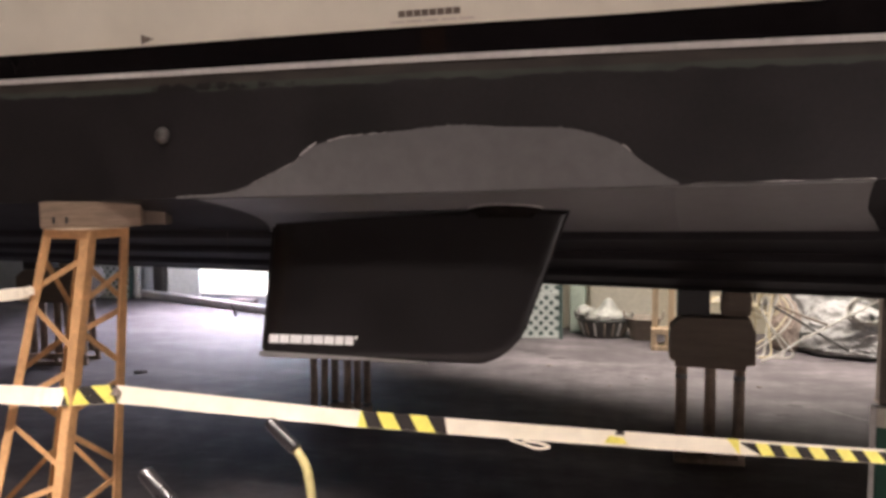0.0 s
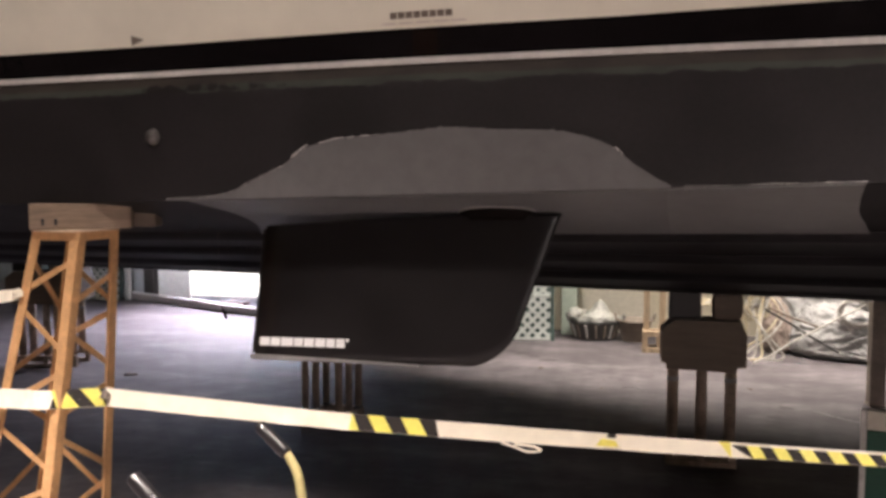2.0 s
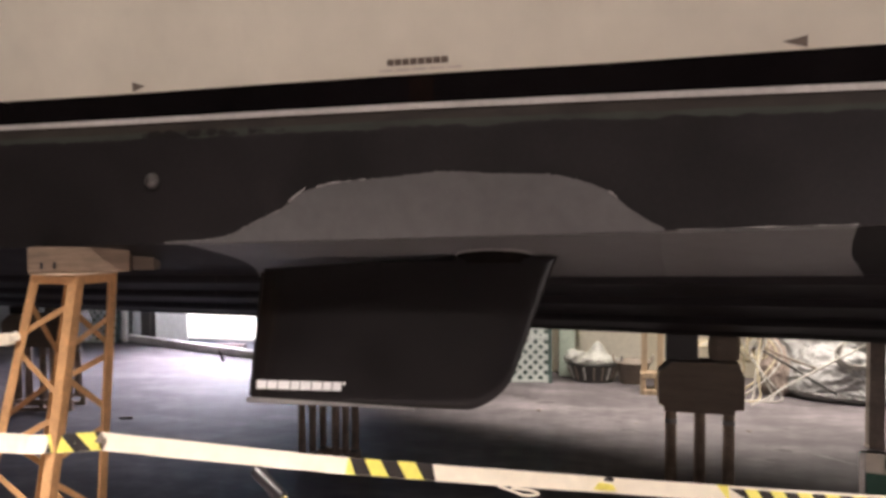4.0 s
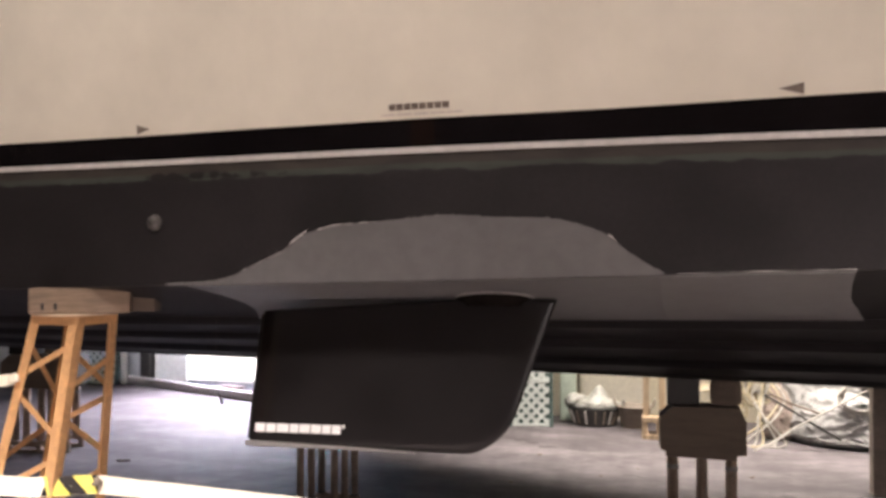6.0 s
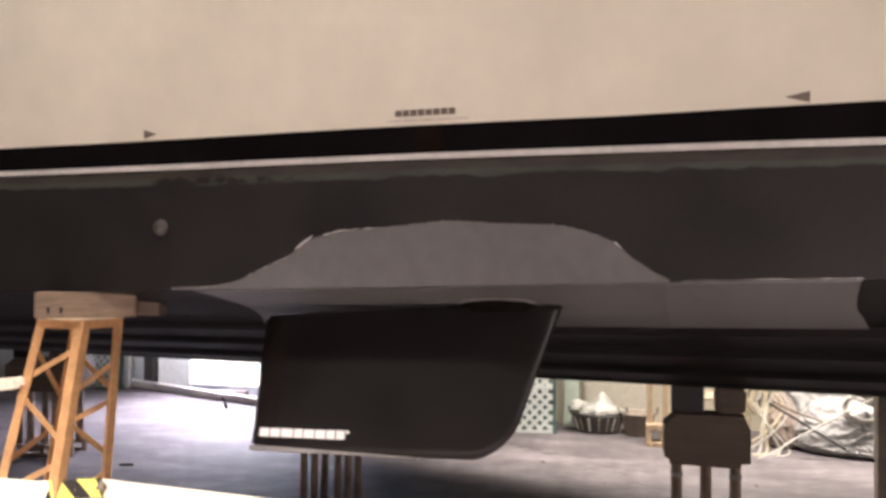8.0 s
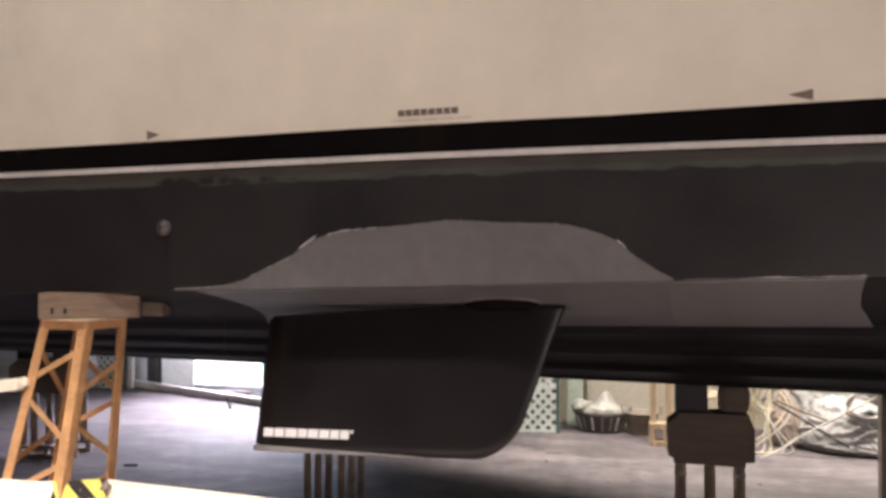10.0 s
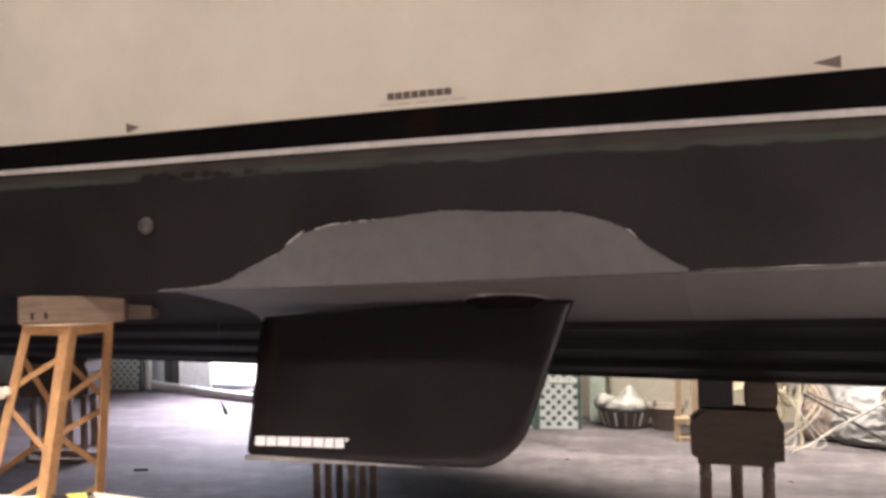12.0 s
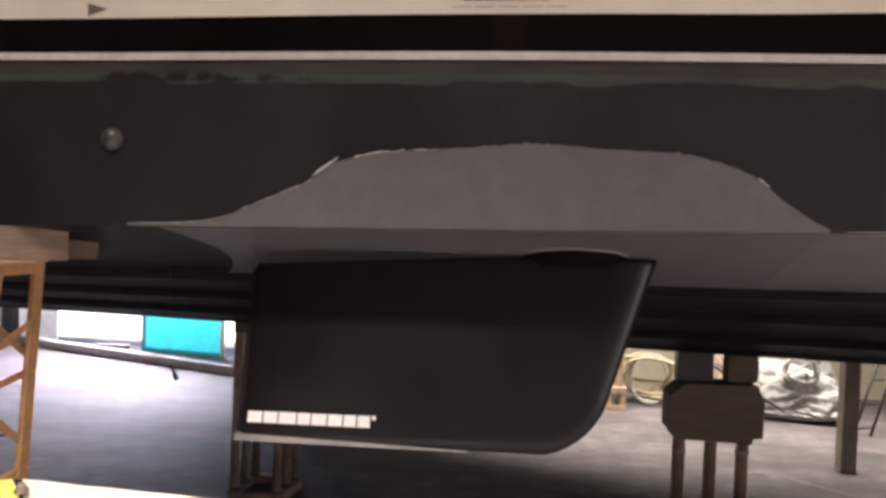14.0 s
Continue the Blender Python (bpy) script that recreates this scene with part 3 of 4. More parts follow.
bars_on_side(-0.785, -0.552, 2.179, 2.201, 8, M_MARK, "mark_block")
bars_on_side(-0.82, -0.50, 2.160, 2.166, 5, M_FAINT, "print_bar")
bm = bmesh.new()
bm.faces.new([bm.verts.new(side(p, q, 0.002)) for p, q in ((-0.70, BOOT_B + 0.004), (-0.61, BOOT_B + 0.004), (-0.61, 2.141), (-0.70, 2.141))])
boat_part("touch_up_patch", bm, M_PATCH, "slightly lighter touched-up patch on the boot stripe")

# ---- stabiliser fin ----
AX = Vector((-0.006, -0.258, -0.966)).normalized()
C0 = (Vector((1, 0, 0)) - AX * AX.x).normalized()
N0 = AX.cross(C0)
TH = radians(8.0)
CH = C0 * math.cos(TH) + N0 * math.sin(TH)
PIVOT = Vector((-0.525, 3.283, 1.484))
OUT = AX.cross(CH)
if OUT.y > 0:
    OUT = -OUT
FM = Matrix((CH, AX, OUT)).transposed().to_4x4()
FM.translation = PIVOT


def fin_te(v):
    return -0.890 - 0.003 * v


def fin_le(v):
    x = 0.340 - 0.335 * v
    if v > 0.43:
        t = (v - 0.43) / 0.150
        x -= 0.15 * (1 - math.sqrt(max(0, 1 - t * t)))
    return x


def fin_top(u):
    return 0.006 + 0.030 * max(0, min(1, (0.05 - u) / 0.9))


def fin_half(s, v):
    """Half thickness at the fraction s of the chord, from the leading edge."""
    t = 0.052 * (1 - 0.22 * v / 0.58)
    return t * (2.6 * math.sqrt(max(s, 0)) - 1.9 * s - 0.55 * s ** 3) + 0.006 * s


fin = boat_part("stabiliser_fin", bmesh.new(), M_FIN, "black satin stabiliser fin with a rounded swept leading edge")
fin.matrix_basis = boat_inv @ FM
SV = [0, 0.02, 0.05, 0.1, 0.2, 0.3, 0.4, 0.43, 0.46, 0.49, 0.515, 0.535, 0.552, 0.565, 0.574, 0.578]
SU = [0, 0.003, 0.01, 0.022, 0.04, 0.07, 0.11, 0.17, 0.25, 0.35, 0.48, 0.62, 0.78, 0.9, 1.0]


def fin_point(s, v, sign, grow=0.0):
    le, te = fin_le(v), fin_te(v)
    u = le + (te - le) * s
    vv = v if v > 0.05 else v + fin_top(u) * (1 - v / 0.05)
    rnd = 1.0 if v < 0.545 else math.sqrt(max(0.0, 1 - ((v - 0.545) / 0.034) ** 2)) * 0.75 + 0.25
    return Vector((u, vv, sign * (fin_half(s, v) * rnd + grow)))


bm = bmesh.new()
rings = []
for v in SV:
    ring = [bm.verts.new(fin_point(s, v, 1)) for s in SU] + [bm.verts.new(fin_point(s, v, -1)) for s in reversed(SU[1:])]
    rings.append(ring)
for a, b in zip(rings, rings[1:]):
    k = len(a)
    for i in range(k):
        f = bm.faces.new((a[i], a[(i + 1) % k], b[(i + 1) % k], b[i]))
        f.smooth = i != len(SU) - 1
bm.faces.new(rings[0])
bm.faces.new(rings[-1][::-1])
part("blade", finish(bm), M_FIN, fin)
# Lip along the lower end, widest at the trailing edge.
bm = bmesh.new()
top, bot = [], []
for i in range(25):
    s = 1.012 - 0.70 * i / 24
    g = 0.013 * (1 - i / 24) ** 0.8 - 0.001
    thick = 0.017 * (1 - i / 24) + 0.002
    for lst, v in ((top, 0.581 - thick), (bot, 0.583)):
        p = fin_point(min(s, 1.0), 0.54, 1)
        x = p.x - (0.014 if i == 0 else 0)
        lst.append((bm.verts.new((x, v, p.z + g)), bm.verts.new((x, v, -p.z - g))))
for a, b in zip(range(24), range(1, 25)):
    for l in (top, bot):
        bm.faces.new((l[a][0], l[b][0], l[b][1], l[a][1]))
    for k in (0, 1):
        bm.faces.new((top[a][k], top[b][k], bot[b][k], bot[a][k]))
for e in (0, 24):
    bm.faces.new((top[e][0], top[e][1], bot[e][1], bot[e][0]))
part("end_plate", finish(bm), M_PLATE, fin, "pale aluminium lip along the lower end")
# Interceptor housing on the trailing edge.
part("trailing_edge_plate", box(-0.905, 0.05, -0.012, -0.889, 0.556, 0.012, 0.003), M_FIN, fin)
# The maker's name in white, drawn as a row of plain blocks.
a = -0.872
for k, w in enumerate((0.047, 0.045, 0.056, 0.040, 0.047, 0.045, 0.038, 0.038, 0.012)):
    v0, v1 = (0.494, 0.528) if k < 8 else (0.493, 0.505)
    bm = bmesh.new()
    q = []
    for u, v in ((a, v0), (a + w, v0), (a + w, v1), (a, v1)):
        f = (u - fin_le(v)) / (fin_te(v) - fin_le(v))
        q.append(bm.verts.new(fin_point(f, v, 1, 0.0016)))
    bm.faces.new(q)
    part("name_block", bm, M_LETTER, fin)
    a += w + 0.0045
# Sealant and bearing between hull and fin.
bm = bmesh.new()
ring_n = 40
rings = []
for k, (r, v) in enumerate(((0.155, -0.004), (0.150, 0.010), (0.125, 0.020), (0.115, 0.034))):
    ring = []
    for a in range(ring_n):
        ang = a * math.tau / ring_n
        rr = r * (1 + 0.05 * noise.noise((math.cos(ang) * 3, math.sin(ang) * 3, k)))
        ring.append(bm.verts.new((0.10 + rr * math.cos(ang), v, 0.75 * rr * math.sin(ang))))
    rings.append(ring)
for a, b in zip(rings, rings[1:]):
    for i in range(ring_n):
        bm.faces.new((a[i], a[(i + 1) % ring_n], b[(i + 1) % ring_n], b[i]))
bm.faces.new(rings[-1])
part("bearing_seal", finish(bm, True), M_SEAL, fin, "uneven black sealant ring at the fin's root")
rim = [(0.10 + 0.158 * math.cos(a), 0.001 + 0.002 * noise.noise((a * 2, 1, 0)), 0.75 * 0.158 * math.sin(a)) for a in [math.pi * (0.06 + 0.88 * k / 28) for k in range(29)]]
part("seal_rim", tube(rim, 0.003, 6), M_FLOORLINE, fin, "thin bright rim of sealant")

# ---- orange lattice stand under the chine ----
def lattice_stand():
    """Four angle-iron legs drawn in towards the top, laced with flat bars, under a pale plate."""
    z_top = 1.406
    top_c, foot_c = Vector((-2.278, 3.371, 0)), Vector((-2.383, 3.180, 0))
    st = thing("lattice_stand", pose(foot_c.x, foot_c.y, 0))
    tagged(st, "orange painted steel lattice stand with a timber block on top", "boat stand")
    names = {"R": 0, "B": 1, "L": 2, "F": 3}

    def corner(k, z):
        k = names[k] if isinstance(k, str) else k
        f = z / z_top
        a = radians(37.0 + 90 * k)
        c = foot_c.lerp(top_c, f) + Vector((math.cos(a), math.sin(a), 0)) * (0.279 - 0.107 * f)
        return Vector((c.x - foot_c.x, c.y - foot_c.y, z))

    for k in range(4):
        a, b = corner(k, 0.012), corner(k, z_top - 0.008)
        p, q = corner(k - 1, 0.5) - corner(k, 0.5), corner(k + 1, 0.5) - corner(k, 0.5)
        part("leg", angle_bar(a, b, p, q, 0.046, 0.006), M_ORANGE, st)
        part("foot_plate", box(a.x - 0.05, a.y - 0.05, 0, a.x + 0.05, a.y + 0.05, 0.012, 0.002), M_ORANGE, st)
        part("rail", bar(corner(k, z_top - 0.026).lerp(corner(k + 1, z_top - 0.026), 0.02), corner(k, z_top - 0.026).lerp(corner(k + 1, z_top - 0.026), 0.98), 0.006, 0.036, bevel=0.001), M_ORANGE, st)
    # Each pair of heights is one flat bar from the first leg of the face to the second.
    lacing = {
        "FL": ((1.292, 1.146), (0.894, 1.087), (0.838, 0.668), (0.428, 0.599), (0.380, 0.215), (0.04, 0.16)),
        "RF": ((1.218, 1.097), (0.796, 0.995), (0.734, 0.670), (0.363, 0.582), (0.313, 0.225), (0.07, 0.16)),
        "LB": ((1.30, 1.00), (0.80, 0.93), (0.74, 0.52), (0.20, 0.42)),
        "BR": ((1.25, 1.07), (0.90, 1.05), (0.52, 0.74), (0.46, 0.24)),
    }
    for (m, n), bars in lacing.items():
        inward = (corner("R", 0.5) + corner("L", 0.5)) / 2 - (corner(m, 0.5) + corner(n, 0.5)) / 2
        inward = inward.normalized() * 0.009
        for za, zb in bars:
            part("brace", bar(corner(m, za) + inward, corner(n, zb) + inward, 0.024, 0.005, up=inward, bevel=0), M_ORANGE, st)
    vs = [corner(k, z_top - 0.006) for k in range(4)]
    cen = sum(vs, Vector()) / 4
    bm = bmesh.new()
    ring = [Vector((math.cos(a), math.sin(a), 0)) for a in [k * math.tau / 40 for k in range(40)]]
    rims = [[bm.verts.new(cen + d * r + Vector((0, 0, z))) for d in ring] for r, z in ((0.176, 0.001), (0.181, 0.003), (0.181, 0.008), (0.177, 0.010))]
    bm.faces.new(rims[-1])
    bm.faces.new(rims[0][::-1])
    for lo, hi in zip(rims, rims[1:]):
        for i in range(40):
            bm.faces.new((lo[i], lo[(i + 1) % 40], hi[(i + 1) % 40], hi[i]))
    part("top_plate", finish(bm), M_PALEORANGE, st, "round pale top plate, its lit edge put in the colour")


lattice_stand()
blk = part("timber_block", box(-0.20, -0.10, 0, 0.20, 0.10, 0.108, 0.009), M_TIMBER, m=pose(-2.225, 3.345, 1.4105, 0, 0, 26))
tagged(blk, "weathered timber block between the stand and the hull", "block")
# Black plugs on the face paint the shade of two bolt slots.
for x in (-0.145, -0.095):
    part("bolt_hole_plug", box(x - 0.006, -0.1025, 0.018, x + 0.006, -0.098, 0.046, 0.002), M_RUBBER, blk, "dark plug painting a bolt slot's shade")
# The block behind takes dark wood to paint the shade it sits in.
blk = part("timber_block", box(-0.11, -0.05, 0, 0.11, 0.05, 0.088, 0.006), M_DARKWOOD, m=pose(-2.085, 3.505, 1.4105, 0, 0, 12))
tagged(blk, "short timber block behind the larger block, its shade painted dark", "block")

# ---- keel stands ----
def keel_stand(m, width, depth, posts, top, shelf, label):
    """Posts on a base frame; a broad head block and two keel blocks, or a plain cap where the stand is slim."""
    st = thing("keel_stand", m)
    tagged(st, label, "boat stand", group="keel stands")
    hx, hy = width / 2, depth / 2
    slim = shelf > 0
    foot = 0.05 if slim else 0.10
    for x, y in posts:
        part("post", tube([(x, y, foot), (x, y, 0.93 if slim else 0.585)], 0.024 if slim else 0.031, 12), M_RUST, st)
    if slim:
        for y in (-hy, hy):
            part("base_rail", box(-hx, y - 0.022, 0, hx, y + 0.022, 0.05, 0.004), M_RUST, st)
        for x in (-hx, hx):
            part("base_rail", box(x - 0.022, -hy + 0.023, 0, x + 0.022, hy - 0.023, 0.048, 0.004), M_RUST, st)
        for x, y in posts:
            part("weld_collar", tube([(x, y, foot - 0.002), (x, y, foot + 0.016)], 0.030, 10), M_FITTING, st)
    else:
        for y in (-hy + 0.02, hy - 0.02):
            for z in (0.0, 0.070):
                part("base_rail", box(-hx, y - 0.022, z, hx, y + 0.022, z + 0.030, 0.004), M_RUST, st)
            for x in (-hx + 0.022, 0.0, hx - 0.022):
                part("base_upright", box(x - 0.020, y - 0.018, 0.031, x + 0.020, y + 0.018, 0.069, 0.003), M_RUST, st)
        for x, y in (posts[0], posts[-1]):
            part("weld_collar", tube([(x, y, 0.478), (x, y, 0.484), (x, y, 0.500), (x, y, 0.504)], [0.031, 0.034, 0.034, 0.031], 12), M_FLOORLINE, st, "pale worn weld")
    if slim:
        part("cap", box(-hx, -hy, 0.93, hx, hy, top, 0.006), M_DARKWOOD, st)
        return st
    bm = bmesh.new()
    w = hx + 0.035
    prof = [(-w, 0.60), (-w + 0.028, 0.59), (-w + 0.03, 0.56), (w - 0.05, 0.55), (w - 0.05, 0.575), (w, 0.58), (w, 0.76), (w - 0.025, 0.815), (w - 0.03, 0.835), (-w + 0.07, 0.835), (-w, 0.775)]
    fr, bk = [[bm.verts.new((x, y, z)) for x, z in prof] for y in (-hy - 0.04, hy + 0.04)]
    bm.faces.new(fr)
    bm.faces.new(bk[::-1])
    for i in range(len(prof)):
        bm.faces.new((fr[i], fr[(i + 1) % len(prof)], bk[(i + 1) % len(prof)], bk[i]))
    part("head_block", finish(bm), M_DARKWOOD, st, "dark oiled timber head block")
    part("keel_block", box(-w + 0.04, -hy + 0.01, 0.836, -0.012, hy - 0.01, top, 0.008), M_RUBBER, st, "black rubber-faced block")
    bm = bmesh.new()
    add_box(bm, 0.044, -hy - 0.01, 0.836, w - 0.016, hy - 0.01, top - 0.002, 0.040)
    part("keel_block", finish(bm), M_DARKWOOD, st, "rounded brown block")
    return st


keel_stand(pose(0.486, 5.03, 0), 0.385, 0.11, [(x, 0) for x in (-0.157, 0.0, 0.157)], 0.99, 0, "dark rusty steel keel stand with timber blocks under the keel")
keel_stand(pose(-1.868, 5.53, 0, 0, 0, -9), 0.29, 0.34, [(x, y) for x in (-0.125, 0.125) for y in (-0.145, 0.0, 0.145)], 0.989, 0.180, "slim dark pipe keel stand under the keel")
keel_stand(pose(-4.84, 6.72, 0, 0, 0, 10), 0.54, 0.30, [(x, y) for x in (-0.22, 0.0, 0.22) for y in (-0.09, 0.09)], 1.17, 0, "dark steel stand under the far side of the hull")

post = thing("shore_post", pose(1.828, 6.60, 0))
tagged(post, "square grey-brown shore post under the far bottom", "post")
part("shaft", box(-0.052, -0.052, 0.012, 0.052, 0.052, 1.58, 0.006), M_GREYPOST, post)
part("foot_plate", box(-0.060, -0.060, 0, 0.060, 0.060, 0.012, 0.002), M_GREYPOST, post)

# ---- barrier tape ----
def tape_strip(path, widths, colours, parent, seed):
    """A slack ribbon through path; colours gives (from, to, kind) along its length, 0 to 1."""
    n = 160
    pts = curve_points(path, n)
    rowset = []
    for i, p in enumerate(pts):
        t = i / (n - 1)
        w = widths[0] + (widths[1] - widths[0]) * t
        tw = 0.25 * noise.noise((t * 5, seed, 1)) - 0.40
        tan = (pts[min(i + 1, n - 1)] - pts[max(i - 1, 0)]).normalized()
        up = Vector((0, 0, 1)) - tan * tan.z
        out = tan.cross(up).normalized()
        d = (up.normalized() * math.cos(tw) + out * math.sin(tw)) * w / 2
        wob = out * 0.004 * noise.noise((t * 22, seed, 3))
        rowset.append((p + d + wob, p + wob * 2, p - d - wob))
    for a, b, mat, nm in colours:
        i0, i1 = int(a * (n - 1)), int(b * (n - 1))
        bm = bmesh.new()
        vs = [[bm.verts.new(q) for q in rowset[i]] for i in range(i0, i1 + 1)]
        for p, q in zip(vs, vs[1:]):
            for k in (0, 1):
                bm.faces.new((p[k], p[k + 1], q[k + 1], q[k]))
        part(nm, finish(bm, True), mat, parent)
    return rowset


def slanted(rowset, name, top, bottom, mat, parent, lift, margin=0.01):
    """A slanted patch of the ribbon between two stretches of its upper and lower edge."""
    n = len(rowset)

    def at(t, f):
        t = min(max(t, 0.0), 1.0)
        i = min(n - 2, int(t * (n - 1)))
        g = t * (n - 1) - i
        p = rowset[i][0].lerp(rowset[i + 1][0], g).lerp(rowset[i][2].lerp(rowset[i + 1][2], g), f)
        return p + Vector((0.0, -lift, lift * 0.6))

    steps = max(2, int((top[1] - top[0]) * 90))
    rows = []
    for k in range(5):
        f = k / 4
        a, b = top[0] + (bottom[0] - top[0]) * f, top[1] + (bottom[1] - top[1]) * f
        rows.append([at(a + (b - a) * q / steps, margin + (0.99 - margin) * f) for q in range(steps + 1)])
    part(name, grid_sheet(rows), mat, parent)


tape = thing("barrier_tape", pose(0, 0, 0))
tagged(tape, "cream barrier tape with yellow and black striped lengths, tied to stand", "barrier tape")
T0, T1 = Vector((-2.07, 3.22, 0.714)), Vector((1.30, 3.20, 0.640))
rs = tape_strip([T0, (-1.5, 3.19, 0.697), (-0.98, 3.19, 0.675), (-0.33, 3.19, 0.662), (0.35, 3.19, 0.652), T1], (0.074, 0.050), [(0, 1.0, M_TAPE, "tape_length")], tape, 3)
slanted(rs, "yellow_stripe", (0.3955, 0.397), (0.394, 0.408), M_YELLOW, tape, 0.003)
slanted(rs, "black_length", (0.397, 0.502), (0.408, 0.507), M_BLACK, tape, 0.004)
for a in (0.4175, 0.4600):
    slanted(rs, "yellow_stripe", (a, a + 0.0215), (a + 0.012, a + 0.034), M_YELLOW, tape, 0.0065)
slanted(rs, "yellow_stripe", (0.807, 0.8165), (0.8165, 0.8175), M_YELLOW, tape, 0.003)
slanted(rs, "black_length", (0.817, 1.0), (0.834, 1.0), M_BLACK, tape, 0.004, 0.2)
a = 0.8290
while a < 0.985:
    slanted(rs, "yellow_stripe", (a, a + 0.0098), (a + 0.0052, a + 0.0150), M_YELLOW, tape, 0.0065, 0.2)
    a += 0.0191 if a < 0.87 else 0.0181
# Torn ends that hang from the tape.
scrap = tube(curve_points([(-0.40, 3.155, 0.640), (-0.345, 3.145, 0.628), (-0.30, 3.14, 0.616), (-0.25, 3.14, 0.624), (-0.285, 3.14, 0.638), (-0.35, 3.145, 0.640)], 30), 0.0055, 6)
part("torn_end", scrap, M_TAPE, tape)
bm = lumpy((0.034, 0.010, 0.026), 2.0, 0.4, 3)
bmesh.ops.translate(bm, verts=bm.verts, vec=(-0.012, 3.150, 0.652))
part("yellow_knot", bm, M_YELLOW, tape)
bm = lumpy((0.017, 0.014, 0.012), 5.0, 0.3, 2)
bmesh.ops.translate(bm, verts=bm.verts, vec=(0.004, 3.158, 0.684))
part("dark_knot", bm, M_BLACK, tape)
tape2 = thing("barrier_tape", pose(0, 0, 0))
tagged(tape2, "cream barrier tape wrapped round the stand's leg", "barrier tape")
rs = tape_strip([(-3.9, 2.90, 0.80), (-2.9, 3.00, 0.748), (-2.42, 3.06, 0.732), (-2.25, 3.09, 0.725), T0 + Vector((0.01, 0.0, 0.0))], (0.078, 0.078), [(0, 1.0, M_TAPE, "tape_length")], tape2, 6)
slanted(rs, "black_length", (0.790, 0.995), (0.768, 0.998), M_BLACK, tape2, 0.004)
slanted(rs, "yellow_stripe", (0.772, 0.830), (0.800, 0.890), M_YELLOW, tape2, 0.0065)
slanted(rs, "yellow_stripe", (0.893, 0.968), (0.955, 0.997), M_YELLOW, tape2, 0.0065)
bm = lumpy((0.017, 0.016, 0.028), 5.0, 0.5, 3)
bmesh.ops.translate(bm, verts=bm.verts, vec=(-2.062, 3.205, 0.716))
part("knot", bm, M_GREYPOST, tape2)
tape3 = thing("barrier_tape", pose(0, 0, 0))
tagged(tape3, "cream barrier tape tied to the stand's upper leg", "barrier tape")
tape_strip([(-3.9, 2.75, 0.98), (-3.0, 3.02, 1.075), (-2.52, 3.195, 1.128), (-2.455, 3.215, 1.135)], (0.06, 0.05), [(0, 1.0, M_TAPE, "tape_length")], tape3, 9)

bm = lumpy((0.022, 0.020, 0.030), 7.0, 0.45, 3)
bmesh.ops.translate(bm, verts=bm.verts, vec=(-2.452, 3.207, 1.128))
part("knot", bm, M_TAPE, tape3)

# ---- hand truck ----
truck = thing("hand_truck", pose(-0.790, 1.743, 0, 0, 0, -14.8))
tagged(truck, "hand truck with yellow tube frame and black rubber grips", "hand truck")
for y in (-0.204, 0.204):
    fr = curve_points([(0.10, y, 0.10), (0.055, y, 0.50), (0.026, y, 0.78), (0.019, y, 0.86), (0.006, y, 0.918), (-0.018, y, 0.952), (-0.036, y, 0.967)], 40)
    t = part("frame_tube", tube(fr, 0.0115, 14), M_TROLLEY, truck)
    part("grip", tube([(-0.022, y, 0.957), (-0.028, y, 0.961), (-0.094, y, 1.010), (-0.102, y, 1.016), (-0.106, y, 1.019)], [0.0145, 0.0168, 0.0168, 0.0155, 0.010], 16), M_GRIP, truck, "black rubber grip")
    wheel = bmesh.new()
    add_tube(wheel, [(0.16, y * 1.25 - 0.025, 0.11), (0.16, y * 1.25 - 0.018, 0.11), (0.16, y * 1.25 + 0.018, 0.11), (0.16, y * 1.25 + 0.025, 0.11)], [0.095, 0.11, 0.11, 0.095], 24)
    w = part("wheel", finish(wheel), M_RUBBER, truck)
for z, x in ((0.30, 0.079), (0.62, 0.043)):
    part("cross_tube", tube([(x, -0.204, z), (x, 0.204, z)], 0.010, 12), M_TROLLEY, truck)
part("axle", tube([(0.16, -0.28, 0.11), (0.16, 0.28, 0.11)], 0.01, 10), M_RUST, truck)
for y in (-0.204, 0.204):
    part("axle_bracket", bar((0.095, y, 0.15), (0.16, y, 0.11), 0.008, 0.05), M_TROLLEY, truck)
part("toe_plate", box(-0.16, -0.21, 0.0, 0.11, 0.21, 0.008, 0.002), M_TROLLEY, truck)

# ---- green panel with a slotted top ----
gs = thing("standing_panel", pose(0.985, 3.67, 0, 0, 0, -19))
tagged(gs, "green painted board with white edge and slotted pale top", "panel")
part("body", box(0.012, 0.01, 0, 0.55, 0.055, 0.618, 0.006), M_GREENBOX, gs)
part("edge_strip", box(-0.010, -0.006, 0, 0.010, 0.030, 0.700, 0.002), M_LINE, gs, "white painted edge strip")
for x0, x1, z0, z1 in ((0.012, 0.078, 0.620, 0.698), (0.079, 0.135, 0.683, 0.698), (0.079, 0.135, 0.620, 0.634), (0.136, 0.55, 0.620, 0.698)):
    part("top_board", box(x0, 0.0, z0, x1, 0.055, z1, 0.002), M_BOARD, gs, "pale painted board with a slot")
# Dark back added in the slot to paint its shade.
part("slot_back", box(0.080, 0.035, 0.635, 0.134, 0.050, 0.682, 0.001), M_DARKWOOD, gs, "added slot back, dark to paint the slot's shade")
for x in (0.10, 0.46):
    part("foot", box(x - 0.025, 0.056, 0, x + 0.025, 0.22, 0.03, 0.003), M_GREENBOX, gs)

